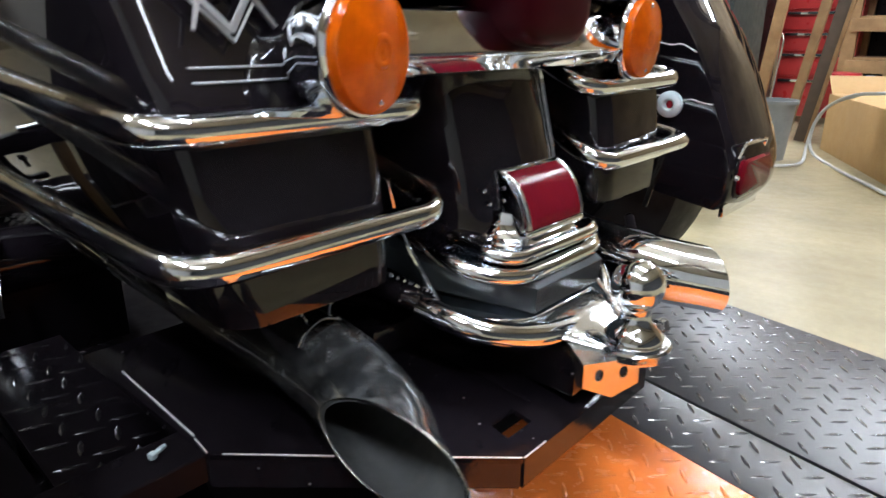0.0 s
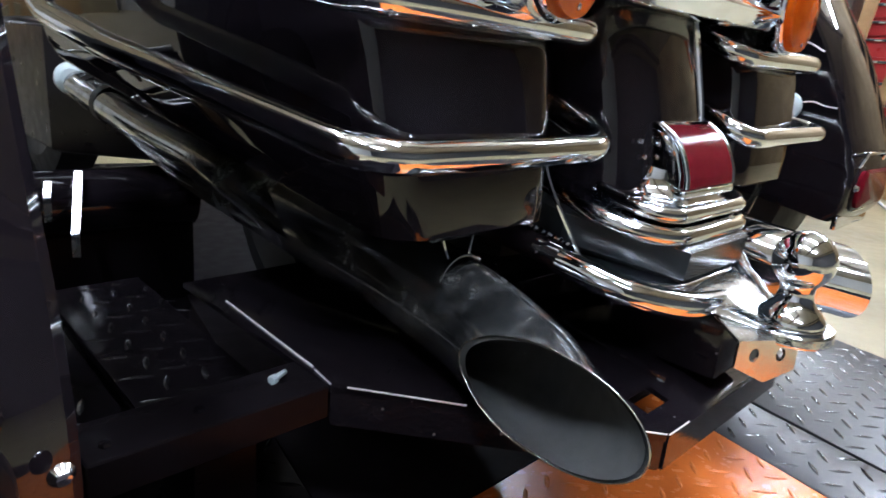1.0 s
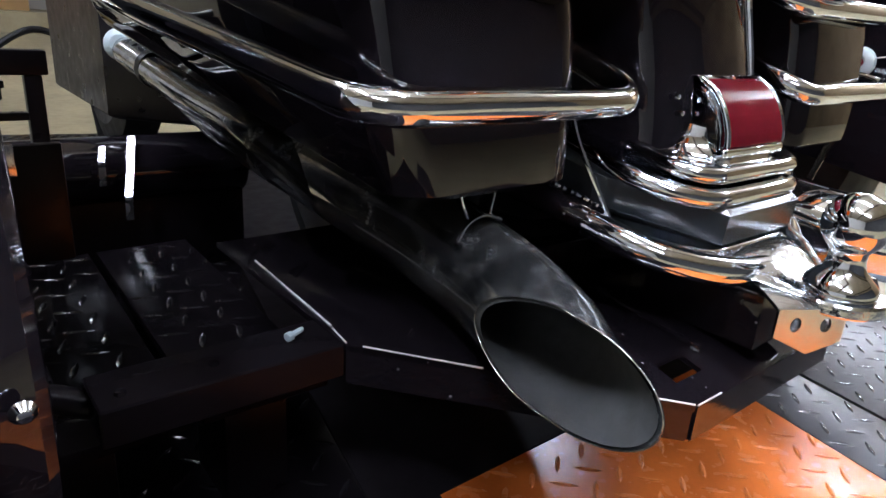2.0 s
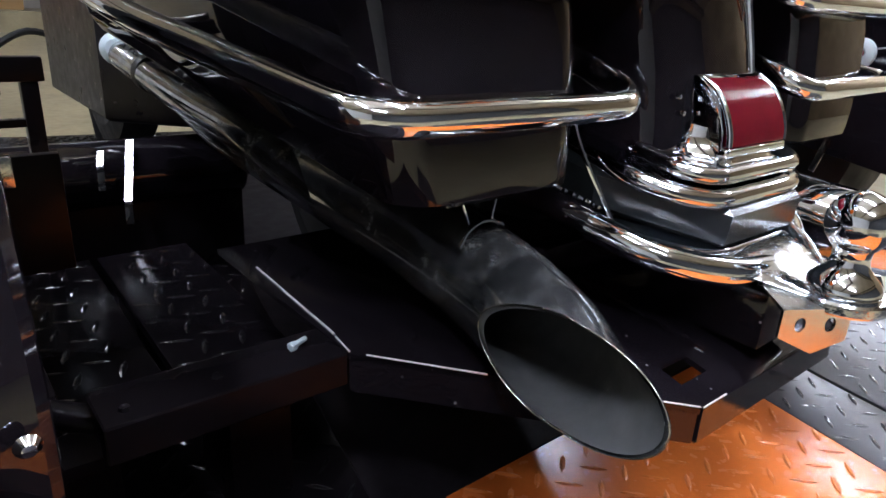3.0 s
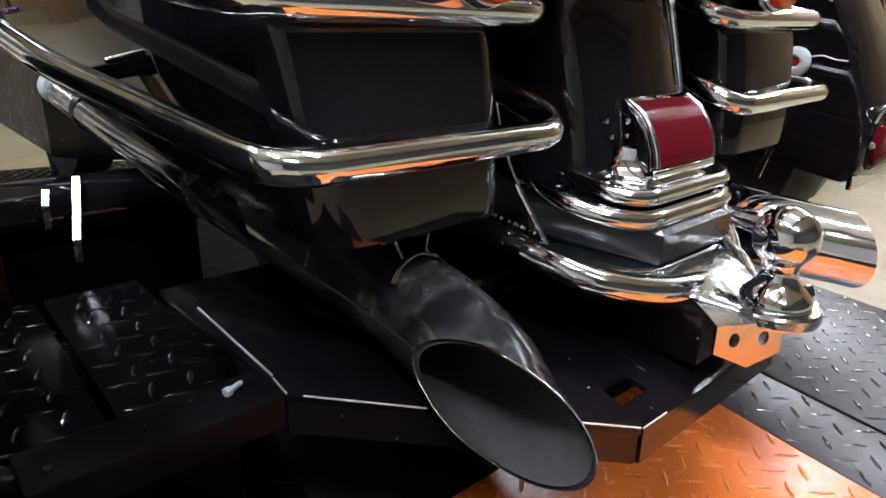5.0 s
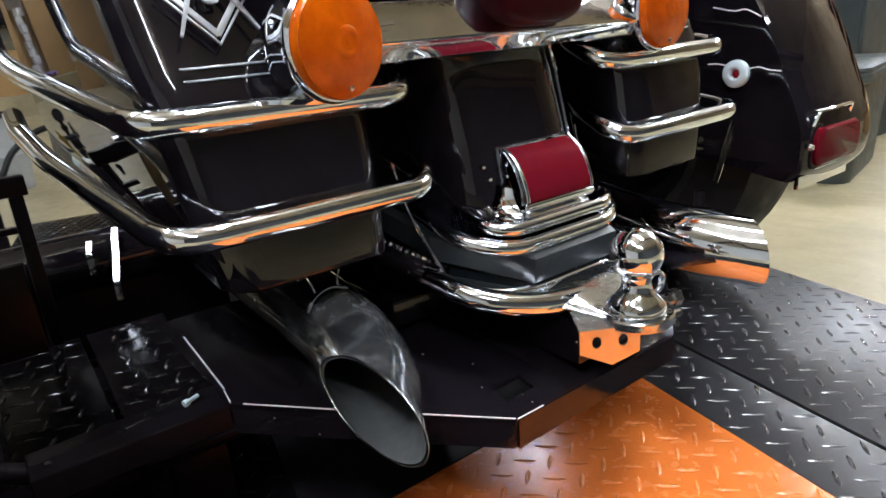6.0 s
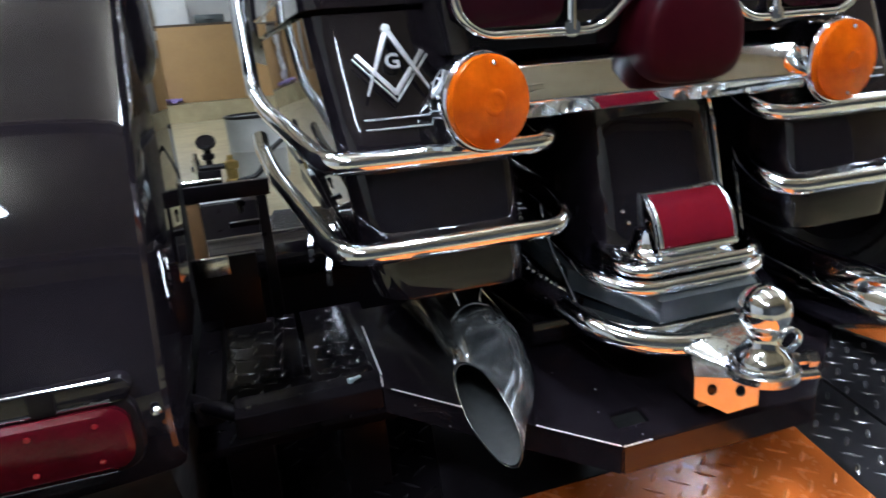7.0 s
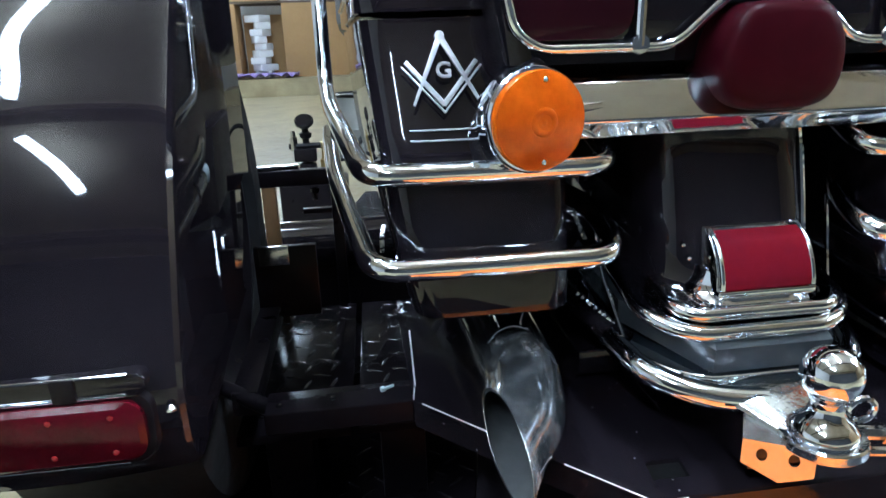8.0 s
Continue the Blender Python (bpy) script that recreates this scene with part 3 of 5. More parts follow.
letter.body, letter.size, letter.extrude, letter.offset = "G", 0.0205, 0.0012, 0.0004
letter.align_x, letter.align_y = "CENTER", "CENTER"
holder = new("letter_source", letter)
bpy.context.view_layer.update()
letter_mesh = bpy.data.meshes.new_from_object(holder)
bpy.data.objects.remove(holder)
letter_mesh.transform(em @ Matrix.Translation((0.002, 0.003, 0.0004)))
letter_mesh.materials.clear()
letter_mesh.materials.append(EMBLEM)
letter_ob = new("letter", letter_mesh)
letter_ob.parent = left_bag
letter_ob["label"] = "cast silver letter G"

# central rear fender with chrome edge trim
FEND_Y = [(0.30, 0.005), (0.36, 0.004), (0.42, 0.014), (0.50, 0.036), (0.60, 0.085), (0.66, 0.12)]


def fender_section(z, grow=0.0):
    half, y0 = 0.082 + grow, lerp(FEND_Y, z) - grow
    pts = []
    for k in range(25):
        a = math.pi * k / 24
        c, s = math.cos(a), math.sin(a)
        pts.append(Vector((MID + half * math.copysign(abs(c) ** 0.6, c), y0 + 0.070 * (1 - abs(s) ** 0.6), z)))
    pts.append(Vector((MID - half, 0.45, z)))
    pts.append(Vector((MID + half, 0.45, z)))
    return pts


bm = bmesh.new()
loft(bm, [fender_section(z) for z in (0.30, 0.34, 0.38, 0.42, 0.46, 0.50, 0.55, 0.60, 0.66)])
fender = sub("rear_fender", bm, BLACK, bike, "glossy black rear fender between the saddlebags", 50)
bm = bmesh.new()
tube(bm, [(MID + 0.066 + 0.02 * (z - 0.4), lerp(FEND_Y, z) + 0.010, z) for z in (0.405, 0.44, 0.47, 0.50, 0.525)], 0.0032, 8)
sub("fender_trim", bm, CHROME, fender, "thin chrome strip on the fender")
for x, z in ((-0.062, 0.405), (-0.056, 0.392)):
    bm = bmesh.new()
    lathe(bm, [(0, 0.003), (0.002, 0.0025), (0.0026, 0)], axes((MID + x, lerp(FEND_Y, z) + 0.004, z), (1, 0, 0), (0, -1, 0)), 10)
    sub("fender_bolt", bm, CHROME, fender)

# fender tip lamp: red lens in a chrome housing with side wings
LX0, LX1 = -0.038, 0.060
ALONG_X = Matrix(((0, 0, 1, LX0), (1, 0, 0, 0), (0, 1, 0, 0), (0, 0, 0, 1)))
bm = bmesh.new()
side_profile = [(0.05, 0.4215), (0.012, 0.4215), (0.001, 0.4135), (-0.010, 0.399), (-0.0165, 0.382), (-0.0185, 0.366), (-0.018, 0.358), (0.05, 0.356)]
prism(bm, side_profile, LX1 - LX0, ALONG_X, 0.002)
tip_lamp = sub("fender_lamp", bm, CHROME, bike, "chrome fender tip lamp housing", 30)
bm = bmesh.new()
lens_curve = smooth_path([(0.008, 0.4195, 0), (-0.0055, 0.4105, 0), (-0.0155, 0.397, 0), (-0.0220, 0.381, 0), (-0.0238, 0.3695, 0)], 4)
prism(bm, [(0.014, 0.415)] + [(p.x, p.y) for p in lens_curve] + [(-0.012, 0.3690)], LX1 - LX0 - 0.012, ALONG_X @ Matrix.Translation((0, 0, 0.006)), 0.0006)
lens = sub("lens", bm, RED_LENS, tip_lamp, "red ribbed plastic lens", 40)
for x in (LX0 + 0.004, LX1 - 0.004):
    bm = bmesh.new()
    tube(bm, [(x, p.x + 0.0015, p.y) for p in lens_curve], 0.0026, 8)
    sub("bezel", bm, CHROME, tip_lamp, "chrome bezel beside the lens", 60)
bm = bmesh.new()
box(bm, ((LX0 + LX1) / 2, -0.0175, 0.3645), (LX1 - LX0, 0.013, 0.008), 0.003, None, 3)
sub("bezel", bm, CHROME, tip_lamp, "chrome sill under the lens", 60)


def wrap(half, rear, corner, y_end, z, steps=14):
    """A U round the fender, open towards the front, in plan."""
    pts = [(MID + half, y_end), (MID + half, rear + corner)]
    out = [Vector((MID - half, y_end, z))]
    for k in range(steps + 1):
        a = math.pi + math.pi / 2 * k / steps
        out.append(Vector((MID - half + corner + corner * math.cos(a), rear + corner + corner * math.sin(a), z)))
    for k in range(steps + 1):
        a = 1.5 * math.pi + math.pi / 2 * k / steps
        out.append(Vector((MID + half - corner + corner * math.cos(a), rear + corner + corner * math.sin(a), z)))
    out.append(Vector((MID + half, y_end, z)))
    return out


def wrapped_band(name, rows, mat, label, parent, rise=0.0):
    """A solid band lofted through U sections given as (half, rear, corner, y_end, z)."""
    bm = bmesh.new()
    sections = []
    for half, rear, corner, y_end, z in rows:
        sec = wrap(half, rear, corner, y_end, z)
        for p in sec:
            p.z += rise * max(0, p.y - rear)
        sections.append(sec)
    loft(bm, sections)
    return sub(name, bm, mat, parent, label, 70)


def bulged(half, rear, corner, y_end, z0, z1, bulge, taper=0.0, steps=10):
    """Rows of a band with a half-round face, narrower by taper at its top."""
    rows = []
    for k in range(steps + 1):
        a = math.pi * k / steps
        out, t = bulge * math.sin(a) ** 0.8, (1 - math.cos(a)) / 2
        rows.append((half - bulge + out - taper * t, rear + bulge - out + taper * t, corner, y_end, z0 + (z1 - z0) * t))
    return rows


# the foot of the housing: a lipped skirt that sweeps up along the fender and curves up into the lamp
skirt = [(0.080, -0.028, 0.3425), (0.0865, -0.0345, 0.3445), (0.0885, -0.0365, 0.3485), (0.0880, -0.0360, 0.3530), (0.0855, -0.0335, 0.3562), (0.0820, -0.0300, 0.3568), (0.0785, -0.0270, 0.3550),
         (0.0720, -0.0240, 0.3545), (0.0640, -0.0225, 0.3560), (0.0575, -0.0215, 0.3595), (0.0530, -0.0205, 0.3650), (0.0505, -0.0195, 0.3720), (0.0495, -0.0185, 0.3800)]
wrapped_band("lamp_wing", [(h, r, 0.034, 0.036, z) for h, r, z in skirt], CHROME, "swept chrome wings below the lamp", tip_lamp, 0.17)
wrapped_band("chrome_band", bulged(0.112, -0.041, 0.066, 0.09, 0.323, 0.340, 0.009), CHROME, "polished chrome fender band", bike, 0.25)
# faceted dark band
bm = bmesh.new()
facet = [(-0.118, 0.16), (-0.108, 0.05), (-0.052, -0.040), (0.062, -0.040), (0.118, 0.05), (0.128, 0.16)]
sections = []
for z, g in ((0.292, -0.006), (0.296, 0.001), (0.321, 0.004), (0.328, -0.004)):
    sections.append([Vector((MID + x * (1 + 6 * g), y - g if y < 0.1 else y, z + 0.22 * max(0, y + 0.04))) for x, y in facet])
loft(bm, sections)
sub("bumper_pad", bm, PAD, bike, "dark faceted rubber bumper pad", 25)
wrapped_band("chrome_lip", bulged(0.1125, -0.0425, 0.077, 0.15, 0.2855, 0.2925, 0.0035), CHROME, "chrome lip below the bumper pad", bike, 0.18)

# bumper tube round the tail, with the hitch
bm = bmesh.new()
ring = [(-0.118, 0.038, 0.3035), (-0.098, -0.018, 0.289), (-0.050, -0.050, 0.278), (0.012, -0.060, 0.275), (0.066, -0.046, 0.278), (0.112, -0.014, 0.289), (0.131, 0.038, 0.3035)]
tube(bm, smooth_path(ring, 8), 0.0118, 20)
bumper = sub("bumper_tube", bm, CHROME, bike, "chrome bumper tube round the tail", 60)
bm = bmesh.new()
tube(bm, [(-0.0765, -0.0335, 0.2835), (-0.0745, -0.035, 0.2832)], 0.0119, 18)
sub("tube_joint", bm, DULL_BLACK, bumper, "dark joint in the tube")
for sx, x in ((-1, -0.109), (1, 0.119)):
    bm = bmesh.new()
    tube(bm, smooth_path([(x + sx * 0.016, 0.075, 0.43), (x + sx * 0.012, 0.058, 0.372), (x + sx * 0.001, 0.032, 0.322), (x - sx * 0.003, 0.022, 0.303)], 5), 0.0022, 8)
    sub("stay", bm, CHROME, bumper, "thin chrome stay rod")
    bm = bmesh.new()
    tube(bm, smooth_path([(x - sx * 0.006, 0.030, 0.300), (x + sx * 0.016, 0.075, 0.314), (x + sx * 0.032, 0.16, 0.326), (x + sx * 0.044, 0.34, 0.336)], 6), 0.0125, 16)
    sub("bumper_arm", bm, FRAME_BLACK, bumper, "black bumper arm", 60)
    # rough weld bead along the arm
    bm = bmesh.new()
    bead = smooth_path([(x - sx * 0.004, 0.032, 0.3135), (x + sx * 0.012, 0.055, 0.3245), (x + sx * 0.026, 0.085, 0.334)], 14)
    tube(bm, bead, 0.003, 8, radii=[0.0024 + 0.0011 * math.sin(k * 2.3) for k in range(len(bead))])
    sub("weld_bead", bm, CHROME, bumper, "bright rough weld bead")
bm = bmesh.new()
BX, BY = 0.016, -0.110
secs = []
for k in range(8):
    t = k / 7
    ease = t * t * (3 - 2 * t)
    sec = []
    for i in range(20):
        a = 2 * math.pi * i / 20
        wx = 0.070 * (1 - ease) + 0.030 * ease
        wz = 0.012 * (1 - ease) + 0.0055 * ease
        cx = 0.020 * (1 - t) + BX * t
        cy = -0.045 * (1 - t) + (BY - 0.004) * t
        cz = 0.279 * (1 - ease) + 0.2655 * ease
        sec.append(Vector((cx + wx * math.cos(a), cy + 0.010 * (1 - t) * (-abs(math.cos(a)) ** 2) * -1, cz + wz * math.sin(a))))
    secs.append(sec)
loft(bm, secs)
hitch = sub("hitch_arm", bm, CAST, bike, "cast chrome hitch arm", 50)
bm = bmesh.new()
lathe(bm, [(0, 0.0), (0.034, 0.0), (0.0355, 0.002), (0.0355, 0.009), (0.034, 0.011), (0, 0.011)], Matrix.Translation((BX, BY, 0.2585)), 32)
sub("hitch_pad", bm, CAST, hitch, "chrome hitch platform")
bm = bmesh.new()
tube(bm, smooth_path([(0.075, -0.028, 0.291), (0.058, -0.060, 0.281), (0.036, -0.086, 0.272), (0.030, -0.105, 0.270)], 5), 0.008, 12, radii=[0.010 - 0.004 * k / 15 for k in range(16)])
sub("arm_web", bm, CAST, hitch)
bm = bmesh.new()
ball_profile = [(0.0, 0.2695), (0.027, 0.2695), (0.028, 0.272), (0.027, 0.277), (0.021, 0.283), (0.0155, 0.289), (0.0135, 0.296), (0.0140, 0.3035)]
for k in range(1, 16):
    a = -math.pi / 2 + 0.62 + (math.pi - 0.62) * k / 15
    ball_profile.append((max(0.0, 0.0245 * math.cos(a)), 0.3245 + 0.0245 * math.sin(a)))
ball_profile[-1] = (0.0, 0.349)
lathe(bm, ball_profile, Matrix.Translation((BX, BY, 0)), 36)
sub("hitch_ball", bm, CHROME, hitch, "polished chrome trailer ball", 60)
# clip and chain pin beside the ball
bm = bmesh.new()
tube(bm, [(0.048, -0.104, 0.262), (0.072, -0.110, 0.262)], 0.006, 6)
tube(bm, [(0.072, -0.110, 0.262), (0.080, -0.112, 0.262)], 0.009, 6)
sub("hitch_bolt", bm, DULL_CHROME, hitch, "zinc bolt and nut")
bm = bmesh.new()
tube(bm, [Vector((0.060 + 0.013 * math.cos(2 * math.pi * k / 14), -0.098, 0.279 + 0.011 * math.sin(2 * math.pi * k / 14))) for k in range(14)], 0.0032, 8, True)
sub("chain_link", bm, CHROME, hitch, "chrome chain link")
bm = bmesh.new()
tube(bm, [(0.052, -0.100, 0.240), (0.090, -0.108, 0.240)], 0.0045, 8)
sub("safety_pin", bm, DULL_CHROME, hitch, "pale pin")

# bent wiring bracket with two slots, turned to one side
turn = axes((-0.0215, -0.1085, 0.2625), (0.853, -0.522, 0), (-0.522, -0.853, 0))
bm = bmesh.new()
W = 0.0285
outer = [(-W, 0.0), (W, 0.0), (W, -0.0265), (0.002, -0.0375), (-W, -0.0235)]


def slot(cx, cy, rx, ry, n=12):
    return [(cx + rx * math.cos(2 * math.pi * k / n), cy + ry * math.sin(2 * math.pi * k / n)) for k in range(n)]


def plate_with_holes(bm, outline, holes, depth, m):
    """Extrudes an outline with holes."""
    rings = [outline] + holes
    tops = []
    for z in (0.0, depth):
        loops = [[bm.verts.new(m @ Vector((x, y, z))) for x, y in ring] for ring in rings]
        edges = []
        for loop in loops:
            for k in range(len(loop)):
                edges.append(bm.edges.new((loop[k], loop[(k + 1) % len(loop)])))
        bmesh.ops.triangle_fill(bm, use_beauty=True, use_dissolve=False, edges=edges)
        tops.append(loops)
    for a, b in zip(*tops):
        for k in range(len(a)):
            j = (k + 1) % len(a)
            bm.faces.new((a[k], a[j], b[j], b[k]))


plate_with_holes(bm, outer, [slot(-0.0125, -0.0128, 0.0046, 0.0062), slot(0.0125, -0.0128, 0.0046, 0.0062)], 0.003, turn)
bracket = sub("wiring_bracket", bm, GALVANISED, bike, "bare bent steel bracket with two slots", 25)
bm = bmesh.new()
corners = [(-W, 0.0, 0.003), (W, 0.0, 0.003), (W, 0.008, -0.034), (-W, 0.008, -0.034)]
loft(bm, [[turn @ Vector(c) for c in corners], [turn @ Vector((x, y - 0.003, z - 0.0005)) for x, y, z in corners]])
sub("bracket_top", bm, GALVANISED, bracket)

# turn signals on the chrome light bar
bm = bmesh.new()
bar_profile = [(0.07, 0.566), (0.026, 0.564), (0.018, 0.560), (0.002, 0.5285), (0.0015, 0.5265), (0.0035, 0.5245), (0.014, 0.511), (0.02, 0.509), (0.07, 0.508)]
prism(bm, bar_profile, 0.35, Matrix(((0, 0, 1, MID - 0.175), (1, 0, 0, 0.004), (0, 1, 0, 0), (0, 0, 0, 1))), 0.0015)
light_bar = sub("light_bar", bm, CHROME, bike, "chrome light bar with faceted face", 25)


def turn_signal(x, y, z, yaw):
    m = axes((x, y, z), (math.cos(yaw), math.sin(yaw), 0), (math.sin(yaw), -math.cos(yaw), -0.02))
    bm = bmesh.new()
    lathe(bm, [(0.0, -0.060), (0.016, -0.058), (0.026, -0.050), (0.037, -0.043), (0.0425, -0.035), (0.0446, -0.024), (0.0448, -0.009), (0.0460, -0.0065), (0.0464, -0.0040), (0.0458, -0.0015), (0.0444, 0.0008), (0.0430, 0.0010), (0.040, 0.0010), (0.0, 0.0005)], m, 40)
    body = sub("turn_signal", bm, CHROME, bike, "round chrome turn signal with amber lens", 40)
    bm = bmesh.new()
    profile = [(0.0428, 0.0010), (0.0430, 0.006), (0.0420, 0.0085)]
    n = 26
    for k in range(n):
        r = 0.041 * (1 - k / n)
        dome = 0.0085 + 0.006 * (1 - (r / 0.041) ** 2) + 0.0008 * math.exp(-((r - 0.0095) / 0.0024) ** 2)
        profile.append((r, dome + (0.00030 if k % 2 else 0.0)))
    profile.append((0.0, 0.0155))
    lathe(bm, profile, m, 48)
    lens = sub("lens", bm, AMBER, body, "amber ribbed plastic lens", 25)
    for sy in (-1, 1):
        bm = bmesh.new()
        lathe(bm, [(0, 0.0118), (0.0016, 0.0117), (0.0024, 0.011), (0.0026, 0.007)], m @ Matrix.Translation((0.002, 0.0345 * sy, 0)), 10)
        sub("lens_screw", bm, DULL_CHROME, body, "small crosshead screw")
    bm = bmesh.new()
    ax = 1 if x < 0 else -1
    tube(bm, [(x + ax * 0.030, y + 0.024, z), (x + ax * 0.062, y + 0.026, z + 0.002)], 0.017, 20)
    sub("signal_neck", bm, CHROME, body, "chrome collar")
    return body


turn_signal(-0.206, 0.001, 0.531, radians(13))
turn_signal(0.209, 0.006, 0.537, radians(3))

# tail lamp
tail_outline = smooth_path([(sx * x, z, 0) for sx, x, z in ((1, 0.064, 0.570), (1, 0.060, 0.552), (1, 0.048, 0.539), (1, 0.024, 0.533), (-1, 0.024, 0.533), (-1, 0.048, 0.539), (-1, 0.060, 0.552), (-1, 0.064, 0.570), (-1, 0.062, 0.592), (-1, 0.050, 0.614), (-1, 0.030, 0.624), (1, 0.030, 0.624), (1, 0.050, 0.614), (1, 0.062, 0.592))], 4, True)
bm = bmesh.new()
secs = []
for y, g in ((0.09, 0.97), (0.03, 1.0), (0.0, 1.0), (-0.006, 0.99), (-0.011, 0.96), (-0.0145, 0.90), (-0.0165, 0.76), (-0.0178, 0.5), (-0.0182, 0.2)):
    secs.append([Vector((0.010 + p.x * g * 0.88, y, 0.576 + (p.y - 0.578) * g)) for p in tail_outline])
loft(bm, secs)
tail = sub("tail_lamp", bm, DARK_RED, bike, "large rounded dark red tail lamp lens", 60)

# top trunk with a chrome trim that arches over the tail lamp
TRIM = [(-0.237, 0.74), (-0.231, 0.645), (-0.222, 0.604), (-0.200, 0.5885), (-0.090, 0.588), (-0.074, 0.593), (-0.033, 0.6285), (-0.016, 0.6345), (0.030, 0.6345), (0.047, 0.6285), (0.086, 0.593), (0.102, 0.588), (0.212, 0.5885), (0.234, 0.604), (0.243, 0.645), (0.249, 0.74)]
bm = bmesh.new()
loft(bm, [[Vector((MID + x, y, z)) for x, y in rounded(-h, h, 0.040 + dy, 0.60, 0.05, 5)] for z, h, dy in ((0.565, 0.21, 0.02), (0.575, 0.235, 0.0), (0.66, 0.245, -0.001), (0.72, 0.27, -0.001), (0.95, 0.28, 0.0), (1.04, 0.27, 0.02), (1.08, 0.22, 0.06))])
trunk = sub("top_trunk", bm, BLACK, bike, "glossy black top trunk", 45)
bm = bmesh.new()
tube(bm, fillet([(x, 0.015, z) for x, z in TRIM], 0.014, 5), 0.0046, 12)
hoop = sub("trunk_trim", bm, CHROME, trunk, "chrome trim that arches over the tail lamp", 60)
bm = bmesh.new()
prism(bm, [(x, z + 0.002) for x, z in TRIM], 0.022, Matrix(((1, 0, 0, 0), (0, 0, 1, 0.022), (0, 1, 0, 0), (0, 0, 0, 1))), 0.001)
sub("trunk_panel", bm, BLACK, trunk, "glossy black panel behind the trim")
for sx, x0, x1, x2 in ((-1, -0.228, -0.118, -0.100), (1, 0.128, 0.238, 0.112)):
    bm = bmesh.new()
    prism(bm, [(x, z) for x, z in rounded(x0, x1, 0.596, 0.74, 0.020, 5)], 0.012, Matrix(((1, 0, 0, 0), (0, 0, 1, 0.014), (0, 1, 0, 0), (0, 0, 0, 1))), 0.002)
    sub("red_panel", bm, TRUNK_RED, trunk, "dark red reflective trunk panel")
    bm = bmesh.new()
    tube(bm, [(x2 - sx * -0.012, 0.013, 0.589), (x2 - sx * -0.010, 0.013, 0.74)], 0.0044, 10)
    lathe(bm, [(0, 0.003), (0.008, 0.002), (0.009, 0.0)], axes((x2 + sx * 0.012, 0.012, 0.5905), (1, 0, 0), (0, -1, 0)), 12)
    sub("trim_post", bm, CHROME, hoop, "chrome post")
bm = bmesh.new()
prism(bm, rounded(-0.095, 0.107, 0.642, 0.74, 0.02, 5), 0.012, Matrix(((1, 0, 0, 0), (0, 0, 1, 0.014), (0, 1, 0, 0), (0, 0, 0, 1))), 0.002)
sub("red_panel", bm, TRUNK_RED, trunk, "dark red reflective trunk panel")


# exhausts with slash-cut tips
def exhaust(pts, radii, centre, normal, label):
    """A bent pipe with a bore, cut slantwise at its end."""
    start, axis = Vector(pts[0]), (Vector(pts[1]) - Vector(pts[0])).normalized()
    path = [start - axis * d for d in (0.14, 0.10, 0.06, 0.03)] + smooth_path(pts, 8)
    lead = 4
    n = Vector(normal).normalized()
    rad = [radii[0][1]] * lead + [lerp(radii, i / (len(path) - lead - 1)) for i in range(len(path) - lead)]
    out = None
    for name, off, mat, lab in (("exhaust", 0.0, PIPE, label), ("exhaust_bore", -0.0022, SOOT, "sooty exhaust bore")):
        bm = bmesh.new()
        tube(bm, path, 0, 44, radii=[r + off for r in rad])
        bmesh.ops.bisect_plane(bm, geom=bm.verts[:] + bm.edges[:] + bm.faces[:], plane_co=centre, plane_no=n, clear_outer=True)
        rim = [v.co.copy() for v in bm.verts if abs((v.co - Vector(centre)).dot(n)) < 1e-5 and (v.co - Vector(centre)).length < 0.12]
        ob = sub(name, bm, mat, out or bike, lab, 50)
        if out is None:
            out = ob
            u = axis.cross(n).normalized()
            w = n.cross(u)
            rim.sort(key=lambda v: math.atan2((v - Vector(centre)).dot(w), (v - Vector(centre)).dot(u)))
            edge = [v - (v - Vector(centre)).normalized() * 0.0009 for v in rim]
    bm = bmesh.new()
    tube(bm, edge, 0.0006, 8, True)
    sub("exhaust_rim", bm, DULL_CHROME, out, "bright cut rim", 60)
    return out


LEFT_R = [(0, 0.0362), (0.06, 0.0385), (0.12, 0.0400), (0.3, 0.0405), (0.75, 0.0405), (0.85, 0.030), (1, 0.022)]
RIGHT_R = [(0, 0.0400), (0.2, 0.0420), (0.75, 0.0420), (0.85, 0.030), (1, 0.022)]
exhaust([(-0.247, -0.062, 0.254), (-0.2222, -0.0155, 0.2560), (-0.2095, 0.040, 0.265), (-0.2120, 0.110, 0.281), (-0.219, 0.22, 0.296), (-0.230, 0.42, 0.318), (-0.240, 0.62, 0.345), (-0.245, 0.80, 0.37)], LEFT_R, (-0.247, -0.062, 0.254), (-0.985, -0.10, 0.10), "slash-cut smoked chrome exhaust pipe")
exhaust([(0.268, -0.085, 0.253), (0.250, -0.030, 0.258), (0.236, 0.06, 0.268), (0.234, 0.16, 0.283), (0.250, 0.40, 0.316), (0.260, 0.62, 0.345), (0.265, 0.82, 0.37)], RIGHT_R, (0.268, -0.085, 0.253), (0.78, -0.62, 0.02), "slash-cut chrome exhaust pipe")
bpy.data.objects["exhaust.001"].data.materials[0] = CHROME
bm = bmesh.new()
tube(bm, smooth_path([(-0.235, 0.064, 0.346), (-0.233, 0.062, 0.330), (-0.228, 0.060, 0.3155)], 5), 0.0013, 8)
tube(bm, smooth_path([(-0.199, 0.064, 0.346), (-0.201, 0.062, 0.330), (-0.205, 0.060, 0.3165), (-0.198, 0.056, 0.3125)], 5), 0.0013, 8)
